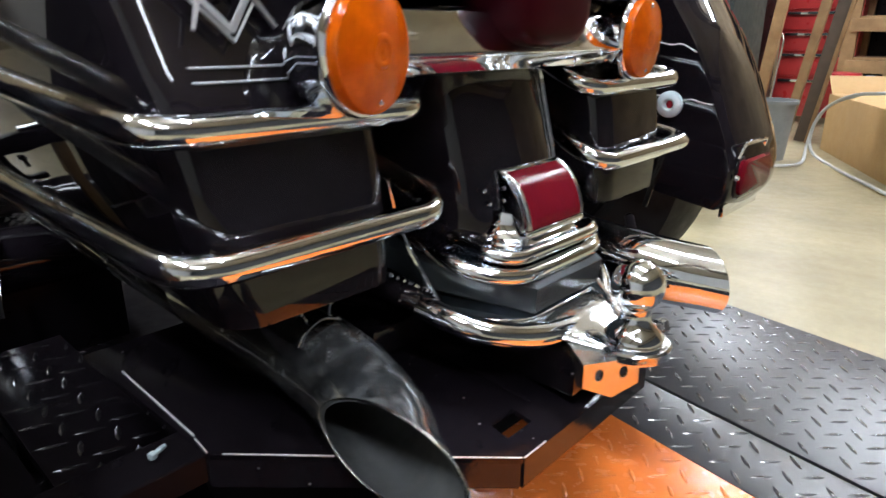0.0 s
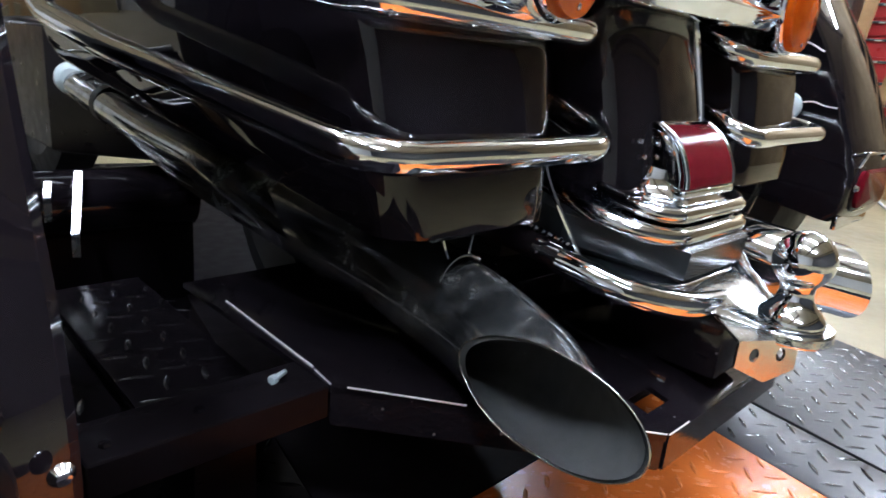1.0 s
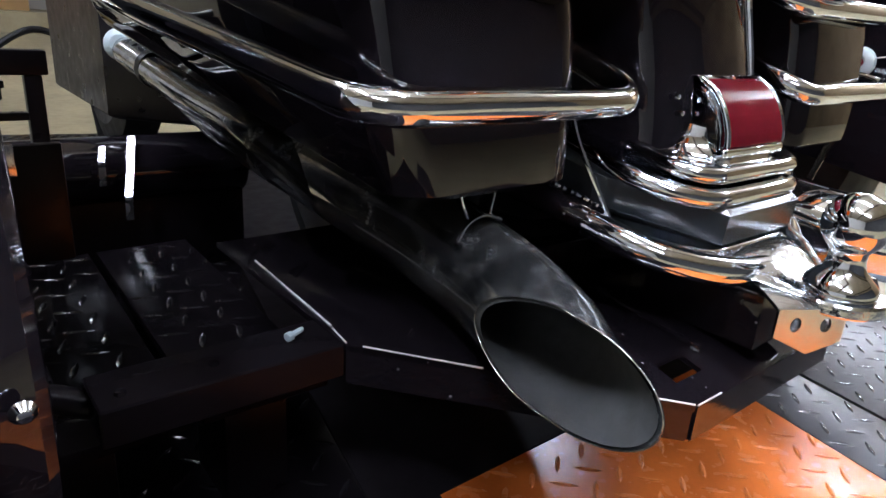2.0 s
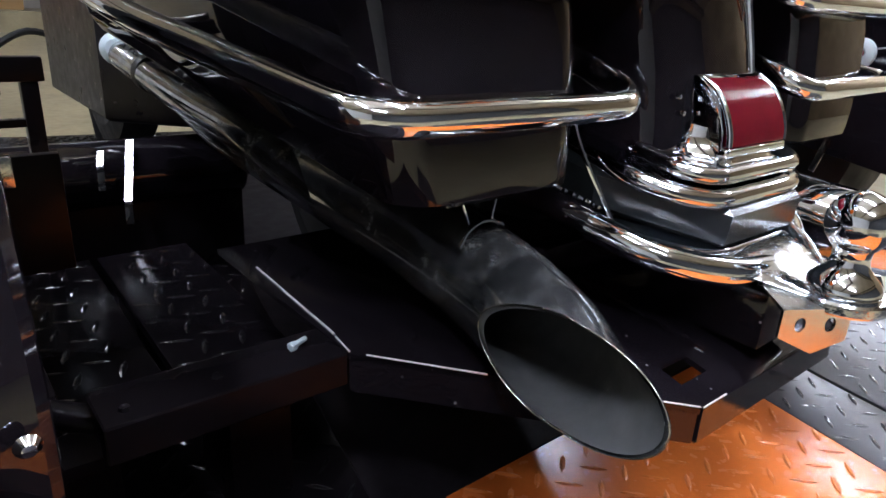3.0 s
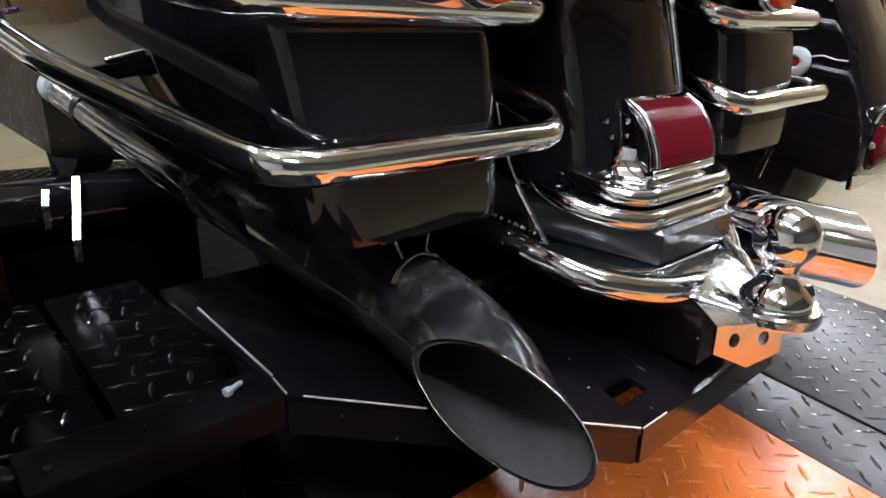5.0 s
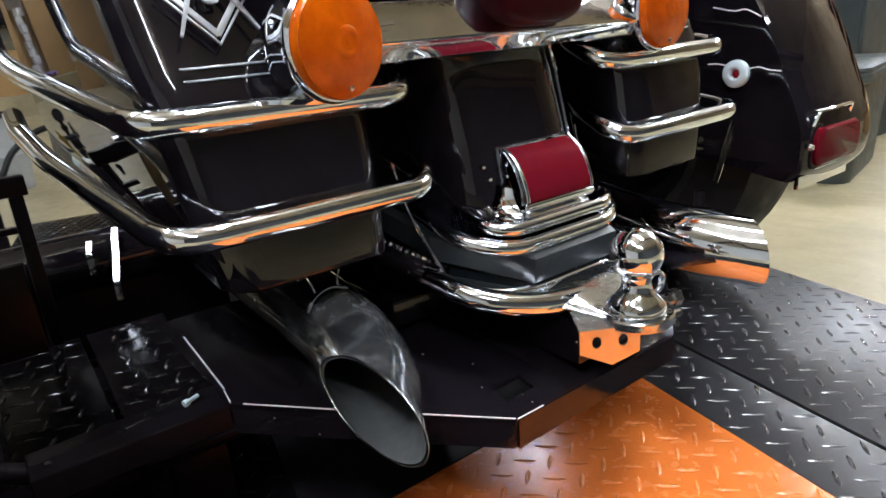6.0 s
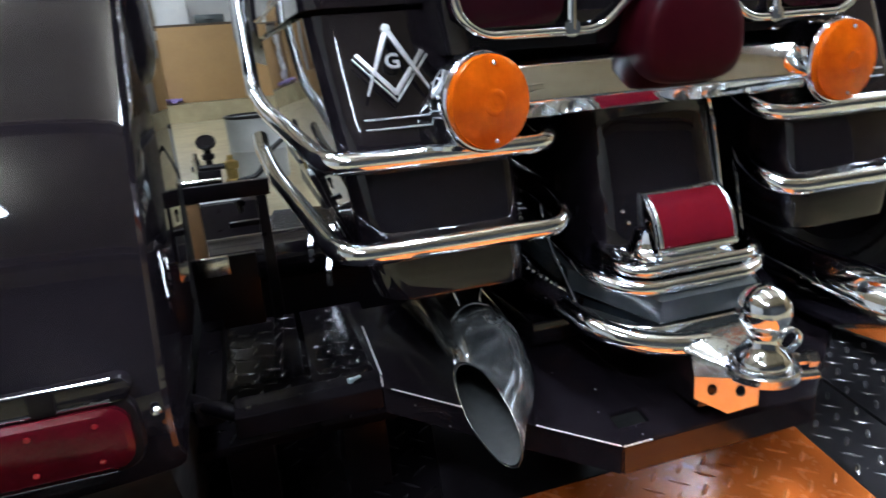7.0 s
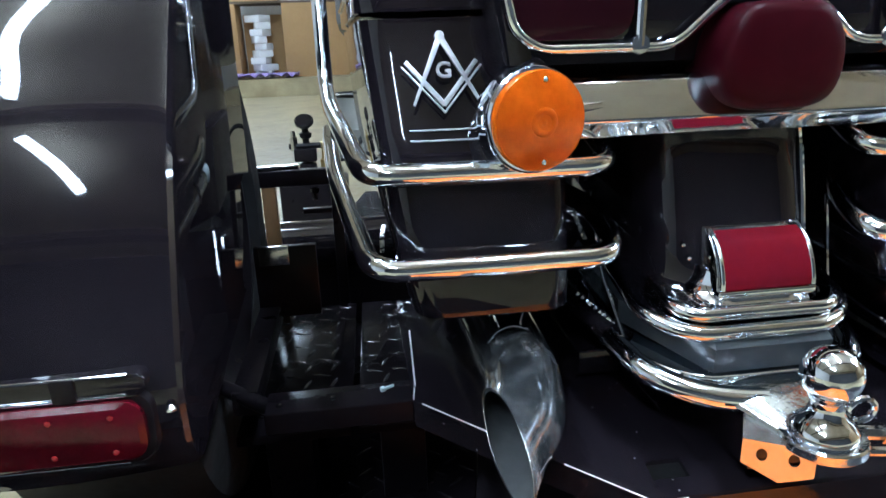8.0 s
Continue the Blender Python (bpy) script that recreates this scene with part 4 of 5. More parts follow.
tube(bm, smooth_path([(-0.241, 0.054, 0.3010), (-0.230, 0.056, 0.3120), (-0.213, 0.057, 0.3165), (-0.197, 0.056, 0.3110)], 5), 0.0013, 8)
sub("exhaust_hanger", bm, CHROME, bpy.data.objects["exhaust"], "chrome hanger loop")

bm = bmesh.new()
tube(bm, smooth_path([(-0.240, 0.235, 0.290), (-0.256, 0.30, 0.315), (-0.272, 0.36, 0.336), (-0.281, 0.50, 0.352), (-0.290, 0.70, 0.381)], 6), 0.0195, 18)
header = sub("header_pipe", bm, PIPE, bike, "bright steel exhaust header pipe", 60)
for y, z in ((0.60, 0.366), (0.655, 0.374)):
    bm = bmesh.new()
    tube(bm, [(-0.282, y, z), (-0.283, y + 0.014, z + 0.002)], 0.0235, 18)
    sub("clamp", bm, DULL_BLACK, header, "dark pipe clamp")
bm = bmesh.new()
lathe(bm, [(0.0, 0.03), (0.012, 0.028), (0.020, 0.020), (0.022, 0.006), (0.020, 0.0), (0, 0)], axes((-0.291, 0.725, 0.388), (1, 0, 0), (-0.3, -0.9, 0.1)), 20)
sub("rubber_cap", bm, WASHER, header, "pale blue-grey rubber cap")
# forward bodywork: seat, tank, fairing and windscreen
bm = bmesh.new()
loft(bm, [[Vector((MID + x, y, z0 + (z1 - z0) * (0.5 + zz))) for x, zz in rounded(-h, h, -0.5, 0.5, min(0.2, h * 0.9), 5)] for y, h, z0, z1 in ((0.60, 0.20, 0.45, 0.82), (0.85, 0.23, 0.40, 0.86), (1.05, 0.20, 0.30, 0.92), (1.35, 0.22, 0.30, 1.02), (1.55, 0.24, 0.32, 1.0), (1.62, 0.22, 0.36, 0.95))])
sub("seat_and_tank", bm, BLACK, bike, "glossy black seat and tank bodywork", 50)
bm = bmesh.new()
loft(bm, [[Vector((MID + x, y, z0 + (z1 - z0) * (0.5 + zz))) for x, zz in rounded(-h, h, -0.5, 0.5, 0.15, 5)] for y, h, z0, z1 in ((1.62, 0.34, 0.62, 1.2), (1.75, 0.40, 0.58, 1.28), (1.95, 0.34, 0.62, 1.2), (2.05, 0.2, 0.7, 1.05))])
sub("fairing", bm, BLACK, bike, "glossy black front fairing", 50)
bm = bmesh.new()
loft(bm, [[Vector((MID + x, y, z0 + (z1 - z0) * (0.5 + zz))) for x, zz in rounded(-h, h, -0.5, 0.5, 0.05, 4)] for y, h, z0, z1 in ((0.66, 0.10, 0.255, 0.46), (0.80, 0.14, 0.25, 0.48), (0.94, 0.275, 0.25, 0.46), (1.4, 0.275, 0.25, 0.46), (1.6, 0.14, 0.26, 0.42))])
sub("engine", bm, DULL_BLACK, bike, "dark engine and frame ahead of the rear wheel", 40)
bm = bmesh.new()
m = axes((MID, 0.45, 0.31), (0, 1, 0), (1, 0, 0))
lathe(bm, [(0.19, -0.06), (0.24, -0.08), (0.30, -0.06), (0.31, 0), (0.30, 0.06), (0.24, 0.08), (0.19, 0.06)], m, 48)
sub("rear_wheel", bm, RUBBER, bike, "black rear tyre")
bm = bmesh.new()
m = axes((MID, 2.0, 0.31), (0, 1, 0), (1, 0, 0))
lathe(bm, [(0.19, -0.05), (0.24, -0.065), (0.30, -0.05), (0.31, 0), (0.30, 0.05), (0.24, 0.065), (0.19, 0.05)], m, 48)
sub("front_wheel", bm, RUBBER, bike, "black front tyre")

# ---- trike kit frame ----
ZB, ZN, YB, YN = 0.231, 0.196, 0.075, -0.083


def nose_z(y):
    return ZN + (ZB - ZN) * min(1, max(0, (y - YN) / (YB - YN)))


def nose_x(y):
    return 0.118 + 0.201 * min(1, max(0, (y - YN) / (YB - YN)))


def sloped(bm, outline, thick=0.005):
    top = [bm.verts.new((x, y, nose_z(y))) for x, y in outline]
    low = [bm.verts.new((x, y, nose_z(y) - thick)) for x, y in outline]
    n = len(top)
    bm.faces.new(top)
    bm.faces.new(list(reversed(low)))
    for k in range(n):
        bm.faces.new((low[k], low[(k + 1) % n], top[(k + 1) % n], top[k]))


bm = bmesh.new()
S0, S1 = -0.060, -0.038
sloped(bm, [(-nose_x(S1), S1), (nose_x(S1), S1), (nose_x(YB), YB), (0.319, 0.32), (-0.319, 0.32), (-nose_x(YB), YB)])
sloped(bm, [(-nose_x(S0), S0), (-0.108, S0), (-0.108, S1), (-nose_x(S1), S1)])
sloped(bm, [(-0.072, S0), (nose_x(S0), S0), (nose_x(S1), S1), (-0.072, S1)])
sloped(bm, [(-0.118, YN), (0.118, YN), (nose_x(S0), S0), (-nose_x(S0), S0)])
bmesh.ops.remove_doubles(bm, verts=bm.verts, dist=0.0002)
kit = sub("axle_frame", bm, FRAME_BLACK, bike, "black powder-coated trike axle frame", 15)
for sx in (-1, 1):
    bm = bmesh.new()
    box(bm, (sx * 0.398, 0.0985, 0.2185), (0.158, 0.047, 0.026), 0.003, None, 3)
    sub("axle_beam", bm, DECK_BLACK, kit, "black axle beam", 20)
    bm = bmesh.new()
    tube(bm, [(sx * 0.470, 0.112, 0.214), (sx * 0.545, 0.16, 0.23)], 0.009, 14)
    sub("hub_arm", bm, DULL_BLACK, kit, "black arm to the wheel", 40)
    # on the left, a pale rod paints the lamp highlight along the edge
    bm = bmesh.new()
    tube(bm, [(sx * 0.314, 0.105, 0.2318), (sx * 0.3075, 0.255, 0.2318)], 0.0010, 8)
    sub("weld_bead", bm, BARE_AND_GLINT if sx < 0 else FRAME_BLACK, kit, "lamp highlight laid along the edge as a pale line" if sx < 0 else "")


def flange(a, b, h=0.032, t=0.004):
    bm = bmesh.new()
    a, b = Vector(a), Vector(b)
    d = (b - a).normalized()
    n = Vector((-d.y, d.x, 0)).normalized() * t
    down = Vector((0, 0, -h))
    vs = [a, b, b + n, a + n]
    top = [bm.verts.new(v + Vector((0, 0, 0.001))) for v in vs]
    low = [bm.verts.new(v + down) for v in vs]
    bm.faces.new(top)
    bm.faces.new(list(reversed(low)))
    for k in range(4):
        bm.faces.new((low[k], low[(k + 1) % 4], top[(k + 1) % 4], top[k]))
    bmesh.ops.bevel(bm, geom=[e for e in bm.edges], offset=0.0018, segments=2, affect="EDGES")
    return sub("frame_flange", bm, FRAME_BLACK, kit, "", 30)


flange((-0.319, YB, ZB), (-0.118, YN, ZN))
flange((-0.1175, YN - 0.001, ZN), (0.1175, YN - 0.001, ZN))
flange((0.118, YN, ZN), (0.319, YB, ZB))
# thin pale rods in place of highlights on the black frame edges
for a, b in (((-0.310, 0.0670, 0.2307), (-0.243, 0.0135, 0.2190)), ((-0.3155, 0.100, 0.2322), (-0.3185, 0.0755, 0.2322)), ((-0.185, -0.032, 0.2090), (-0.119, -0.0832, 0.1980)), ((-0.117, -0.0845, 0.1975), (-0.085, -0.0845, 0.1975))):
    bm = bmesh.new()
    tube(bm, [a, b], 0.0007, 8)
    sub("worn_edge", bm, BARE_AND_GLINT, kit, "painted highlight along the frame edge")
bm = bmesh.new()
tube(bm, [(-0.068, 0.085, 0.2315), (-0.052, -0.046, 0.2075)], 0.0042, 10)
sub("brace_rod", bm, FRAME_BLACK, kit, "black brace rod")
bm = bmesh.new()
box(bm, (0.012, -0.02, 0.236), (0.075, 0.11, 0.05), 0.004)
sub("receiver", bm, FRAME_BLACK, kit, "black hitch receiver block")
bm = bmesh.new()
box(bm, (0.0, 0.24, 0.2485), (0.26, 0.30, 0.03), 0.004)
sub("cross_plate", bm, FRAME_BLACK, kit)
# bright bolt on the beam
bm = bmesh.new()
bm_m = axes((-0.346, 0.1000, 0.2358), (0, 0, 1), (0.93, 0.36, 0.06)) @ Matrix.Scale(0.72, 4)
lathe(bm, [(0.0, -0.010), (0.0042, -0.010), (0.0050, -0.0092), (0.0050, -0.004), (0.0030, -0.0035), (0.0028, 0.010), (0.0022, 0.0118), (0, 0.012)], bm_m, 6)
sub("bolt", bm, BLUE_ZINC, kit, "loose bright zinc bolt")
for x, y in ((-0.405, 0.095), (-0.372, 0.112), (-0.462, 0.090)):
    bm = bmesh.new()
    lathe(bm, [(0, 0.003), (0.0032, 0.0026), (0.004, 0.0)], Matrix.Translation((x, y, 0.2312)), 6)
    sub("beam_bolt", bm, FRAME_BLACK, kit)


# trike wheels under black fenders
def kit_wheel(x0, x1, yc, zc=0.33, R=0.33):
    bm = bmesh.new()
    m = axes(((x0 + x1) / 2, yc, zc), (0, 1, 0), (1, 0, 0))
    h = abs(x1 - x0) / 2
    lathe(bm, [(0.19, -h * 0.8), (0.22, -h), (0.28, -h), (R - 0.012, -h * 0.92), (R - 0.002, -h * 0.6), (R, 0), (R - 0.002, h * 0.6), (R - 0.012, h * 0.92), (0.28, h), (0.22, h), (0.19, h * 0.8)], m, 56)
    wheel = sub("wheel", bm, RUBBER, bike, "trike kit wheel with black tyre", 30)
    bm = bmesh.new()
    lathe(bm, [(0.0, -h * 0.7), (0.06, -h * 0.72), (0.16, -h * 0.5), (0.19, -h * 0.86), (0.198, -h * 0.86), (0.195, 0.0), (0.198, h * 0.86), (0.19, h * 0.86), (0.16, h * 0.5), (0.06, h * 0.72), (0, h * 0.7)], m, 40)
    sub("rim", bm, DULL_BLACK, wheel, "black wheel rim")


FENDER_ARC = [(0.020, 0.262), (0.004, 0.285), (0.001, 0.33), (0.010, 0.37), (0.026, 0.41), (0.042, 0.45), (0.060, 0.49), (0.084, 0.535), (0.118, 0.585), (0.150, 0.632), (0.195, 0.678), (0.255, 0.712), (0.33, 0.733), (0.42, 0.738), (0.455, 0.736)]


def kit_fender(xi, xo, y_off, deep):
    """A broad fender that wraps the wheel from its low rear lip over the top."""
    W, sg = abs(xo - xi), 1 if xo > xi else -1
    hub = Vector((0, y_off + 0.43, 0.33))
    outer = [(0, -deep), (0, -0.012), (0.0012, -0.006), (0.005, -0.002), (0.012, 0.0), (W * 0.14, 0.004), (W * 0.24, 0.007), (W * 0.36, 0.0095), (W * 0.5, 0.0105), (W * 0.64, 0.0095), (W * 0.76, 0.007), (W * 0.88, 0.003), (W - 0.012, -0.004), (W - 0.003, -0.02), (W, -0.04), (W, -0.16)]
    inner = [(min(max(w, 0.005), W - 0.005), d - 0.005 if d > -0.012 else d) for w, d in reversed(outer)]
    ring = outer + inner
    bm = bmesh.new()
    secs = []
    for p in smooth_path([(0, y_off + y, z) for y, z in FENDER_ARC], 4):
        out = (p - hub).normalized()
        secs.append([Vector((xi + sg * w, p.y + out.y * d, p.z + out.z * d)) for w, d in ring])
    loft(bm, secs)
    return sub("wheel_fender", bm, BLACK, bike, "broad glossy black trike wheel fender", 30)


left_fender = kit_fender(-0.510, -0.785, -0.064, 0.30)
right_fender = kit_fender(0.565, 0.815, 0.0, 0.30)
kit_wheel(-0.535, -0.74, 0.35)
kit_wheel(0.60, 0.79, 0.415)

def fender_lamp_bar(x0, x1, y, z0, z1, parent, tilt, dots=True):
    """A long red lamp with rounded ends in a chrome bezel."""
    w, h = abs(x1 - x0), z1 - z0
    cx, cz = (x0 + x1) / 2, (z0 + z1) / 2
    m = axes((cx, y, cz), (1, 0, 0), (0, -math.cos(tilt), math.sin(tilt)))
    bm = bmesh.new()
    loft(bm, [[m @ Vector((px, py, z)) for px, py in rounded(-w / 2 - e, w / 2 + e, -h / 2 - e, h / 2 + e, h * 0.32, 6)] for z, e in ((-0.03, 0.002), (0.004, 0.002), (0.007, 0.001), (0.008, -0.002))])
    base = sub("fender_light", bm, DULL_BLACK, parent, "long red lamp on the fender", 30)
    bm = bmesh.new()
    loft(bm, [[m @ Vector((px, py, z)) for px, py in rounded(-w / 2 + e, w / 2 - e, -h / 2 + e, h / 2 - e, h * 0.28, 6)] for z, e in ((0.006, 0.004), (0.013, 0.004), (0.017, 0.008))])
    sub("lens", bm, RED_LENS if not dots else DARK_LED, base, "red plastic lens", 40)
    bm = bmesh.new()
    if dots:
        tube(bm, [m @ Vector((px, -h / 2 + 0.001, 0.010)) for px in (-w / 2 + 0.02, w / 2 - 0.02)], 0.0011, 8)
    else:
        tube(bm, [m @ Vector((px, -h / 2 + 0.001, 0.010)) for px in (-w / 2 + 0.01, w / 2 - 0.01)], 0.0013, 8)
    sub("bezel", bm, CHROME, base, "chrome bezel")
    if dots:
        for k in range(5):
            for r in (-0.62, 0.62):
                bm = bmesh.new()
                lathe(bm, [(0, 0.0195), (0.0022, 0.019), (0.0032, 0.0165)], m @ Matrix.Translation((-w / 2 + w * (k + 0.6) / 5.2, r * h / 2 * 0.8, -0.0015)), 8)
                sub("diode", bm, LED_RED, base)
    return base


DARK_LED = material("dark_led_lens", (0.075, 0.0020, 0.007), 0.16, grain=0.35, scale=70, bump=0.3, bump_scale=130, ior=1.35, second=(0.030, 0.0014, 0.0035), second_scale=20, second_amount=0.75)
led = fender_lamp_bar(-0.533, -0.765, -0.066, 0.289, 0.348, left_fender, radians(2))
bm = bmesh.new()
prism(bm, rounded(-0.233 / 2, 0.233 / 2, -0.0095, 0.0095, 0.009, 5), 0.016, axes((-0.6495, -0.058, 0.3555), (1, 0, 0), (0, -1, 0)), 0.002)
visor = sub("lamp_visor", bm, BLACK, led, "dark visor strip with chrome edges", 30)
for z, x in ((0.3645, -0.545), (0.3475, -0.548)):
    bm = bmesh.new()
    tube(bm, [(-0.76, -0.0745, z), (x, -0.0745, z)], 0.0014, 8)
    sub("visor_edge", bm, CHROME, visor, "thin chrome edge")
bm = bmesh.new()
box(bm, (-0.592, -0.073, 0.3555), (0.018, 0.008, 0.020), 0.002)
sub("visor_clip", bm, DULL_BLACK, visor, "black clip")
bm = bmesh.new()
lathe(bm, [(0, 0.004), (0.0022, 0.0037), (0.0032, 0.002), (0.0042, 0.0007), (0.0038, 0.0)], axes((-0.5195, -0.068, 0.3285), (1, 0, 0), (0, -1, 0)), 14)
sub("lamp_nut", bm, CHROME, led, "chrome nut")
rlamp = fender_lamp_bar(0.582, 0.735, 0.006, 0.282, 0.350, right_fender, radians(0), False)
bm = bmesh.new()
tube(bm, fillet([(0.585, 0.0, 0.350), (0.590, -0.006, 0.372), (0.70, -0.006, 0.372), (0.70, 0.0, 0.352)], 0.008, 4), 0.003, 8)
sub("lamp_guard", bm, CHROME, rlamp, "chrome wire guard")
bm = bmesh.new()
lathe(bm, [(0, 0.006), (0.004, 0.005), (0.006, 0.0)], axes((0.574, -0.004, 0.320), (1, 0, 0), (0, -1, 0)), 10)
sub("lamp_nut", bm, CHROME, rlamp, "chrome nut")
bm = bmesh.new()
box(bm, (0.655, 0.012, 0.262), (0.165, 0.008, 0.022), 0.002)
sub("fender_lip", bm, CHROME, rlamp, "chrome lower lip")
# milky washer with a bolt on the inner panel
bm = bmesh.new()
lathe(bm, [(0.007, 0.0), (0.007, 0.006), (0.010, 0.009), (0.017, 0.009), (0.0215, 0.006), (0.022, 0.0)], axes((0.5645, 0.115, 0.430), (0, 1, 0), (-1, 0, 0)), 28)
washer = sub("washer", bm, WASHER, right_fender, "milky plastic washer on the inner panel", 40)
bm = bmesh.new()
lathe(bm, [(0, 0.005), (0.005, 0.004), (0.007, 0.0)], axes((0.5645, 0.115, 0.430), (0, 1, 0), (-1, 0, 0)), 8)
sub("washer_bolt", bm, VINYL_RED, washer, "dark red bolt head")
for pts in (((0.563, 0.165, 0.445), (0.563, 0.150, 0.4455), (0.563, 0.134, 0.443)), ((0.563, 0.093, 0.438), (0.563, 0.078, 0.440), (0.563, 0.062, 0.4355), (0.563, 0.044, 0.434)), ((0.563, 0.160, 0.533), (0.563, 0.125, 0.525), (0.563, 0.105, 0.526), (0.563, 0.080, 0.514))):
    bm = bmesh.new()
    tube(bm, smooth_path(pts, 6), 0.0012, 6)
    sub("wire", bm, BARE_AND_GLINT, right_fender, "thin bare wire")
bm = bmesh.new()
box(bm, (0.5625, 0.128, 0.303), (0.003, 0.010, 0.11), 0.001, Matrix.Rotation(radians(14), 4, "X"))
sub("strap", bm, DULL_CHROME, right_fender, "narrow pale metal strap")
bm = bmesh.new()
box(bm, (-0.490, 0.380, 0.312), (0.044, 0.012, 0.028), 0.002)
sub("kit_tag", bm, DULL_CHROME, kit, "dull silver tag plate")
bm = bmesh.new()
box(bm, (-0.475, 0.392, 0.268), (0.09, 0.012, 0.11), 0.002)
sub("kit_bracket", bm, DULL_BLACK, kit, "black bracket plate")
bm = bmesh.new()
box(bm, (-0.505, 0.268, 0.215), (0.03, 0.276, 0.03), 0.003)
sub("kit_arm", bm, DULL_BLACK, kit)
# stop bar that stands on the raised step of the lift
bm = bmesh.new()
box(bm, (-0.470, 0.70, 0.366), (0.165, 0.024, 0.030), 0.003)
stop = sub("stop_bar", bm, DULL_BLACK, lift, "black stop bar on the lift step")
for x, w, mat, z0 in ((-0.530, 0.026, WOOD, 0.0005), (-0.405, 0.020, DULL_BLACK, 0.0005)):
    bm = bmesh.new()
    box(bm, (x, 0.70, (z0 + 0.351) / 2), (w, 0.02, 0.351 - z0), 0.002)
    sub("stop_post", bm, mat, stop, "tan upright" if mat is WOOD else "")
bm = bmesh.new()
box(bm, (-0.435, 0.70, 0.300), (0.07, 0.016, 0.010), 0.002)
sub("stop_rung", bm, DULL_BLACK, stop)
bm = bmesh.new()
tube(bm, [(-0.545, 0.695, 0.3865), (-0.47, 0.695, 0.3875)], 0.0055, 10)
sub("stop_rod", bm, DULL_CHROME, stop, "bright steel rod")
bm = bmesh.new()
lathe(bm, [(0, -0.022), (0.005, -0.022), (0.005, -0.008), (0.009, -0.008), (0.009, 0.0)], Matrix.Translation((-0.445, 0.70, 0.343)), 6)
sub("stop_bolt", bm, DULL_BLACK, stop)

# ---- things round the lift ----
def put(top, m):
    top.matrix_basis = m
    return top


def grounded(name, x, y, label, category, group="", turn=0):
    top = thing(name, (0, 0, 0), label, category, group)
    return top, pose(x, y, FLOOR, 0, 0, turn)


# red tool chest
top, m = grounded("tool_chest", 5.75, 1.10, "tall red steel tool chest with many drawers", "tool chest", turn=-90)
bm = bmesh.new()
box(bm, (0, 0, 0.8), (0.56, 0.45, 1.5), 0.01)
part("body", bm, CHEST_RED, top)
z = 0.14
for h in (0.22, 0.20, 0.16, 0.16, 0.16, 0.13, 0.13, 0.13, 0.10):
    bm = bmesh.new()
    box(bm, (0, -0.232, z + h / 2), (0.50, 0.02, h - 0.02), 0.005)
    drawer = part("drawer", bm, CHEST_RED, top)
    bm = bmesh.new()
    box(bm, (0, -0.25, z + h - 0.025), (0.49, 0.022, 0.022), 0.004)
    part("handle", bm, CHROME, drawer, "bright drawer pull")
    z += h
for x in (-0.22, 0.22):
    bm = bmesh.new()
    tube(bm, [(x - 0.02, -0.15, 0.05), (x + 0.02, -0.15, 0.05)], 0.05, 14)
    part("caster", bm, RUBBER, top)
put(top, m)

# wooden shelf rack
top, m = grounded("wooden_shelf", 5.45, 0.22, "open pine shelf rack with dark bays", "shelf", turn=-90)
for x in (-0.6, 0.6):
    for y in (-0.22, 0.22):
        bm = bmesh.new()
        box(bm, (x, y, 1.0), (0.09, 0.045, 2.0), 0.003)
        part("post", bm, WOOD, top)
for z in (0.12, 0.47, 0.76, 1.10, 1.5, 1.85):
    bm = bmesh.new()
    box(bm, (0, -0.245, z), (1.2, 0.03, 0.09), 0.003)
    part("rail", bm, WOOD, top)
    bm = bmesh.new()
    box(bm, (0, 0, z + 0.055), (1.2, 0.46, 0.018), 0.002)
    part("board", bm, WOOD, top)
bm = bmesh.new()
box(bm, (0, 0.25, 1.0), (1.25, 0.01, 1.9))
part("back", bm, DULL_BLACK, top, "dark back panel")
bm = bmesh.new()
box(bm, (-0.31, -0.24, 0.30), (0.07, 0.04, 0.60), 0.003)
part("divider", bm, WOOD, top)
put(top, m)


def wooden_post(x, y, lean, h, w=0.09, mat=WOOD):
    top, m = grounded("wooden_post", x, y, "long pine board leaning upright in the garage", "timber", "boards leaning by the tool chest")
    bm = bmesh.new()
    box(bm, (0, 0, h / 2), (w, 0.04, h), 0.003)
    part("board", bm, mat, top)
    put(top, m @ pose(0, 0, 0, -lean, 0, 0) @ pose(0, 0, 0, 0, 0, 90))


wooden_post(4.30, 1.134, -5.5, 1.7, 0.07)
wooden_post(4.30, 0.920, -8.2, 1.9, 0.056)
wooden_post(4.45, 0.842, -7.9, 1.9, 0.085, DARK_WOOD)
wooden_post(4.41, 0.800, -8.6, 1.9, 0.022)

# thin bent pole by the chest
top, m = grounded("metal_pole", 4.6, 1.141, "thin bent steel pole leaning by the tool chest", "pole")
bm = bmesh.new()
tube(bm, smooth_path([(0, 0, 0.0), (0, -0.020, 0.27), (0, -0.046, 0.62), (0, -0.040, 0.68), (0, -0.016, 0.71)], 6), 0.008, 8)
part("pole", bm, DULL_CHROME, top)
put(top, m)

# red stool
top, m = grounded("shop_stool", 4.75, 0.75, "round shop stool with red vinyl cushion", "stool")
bm = bmesh.new()
lathe(bm, [(0, 0.365), (0.125, 0.365), (0.143, 0.38), (0.146, 0.41), (0.135, 0.445), (0, 0.455)], Matrix.Identity(4), 28)
part("seat", bm, VINYL_RED, top, "red vinyl cushion")
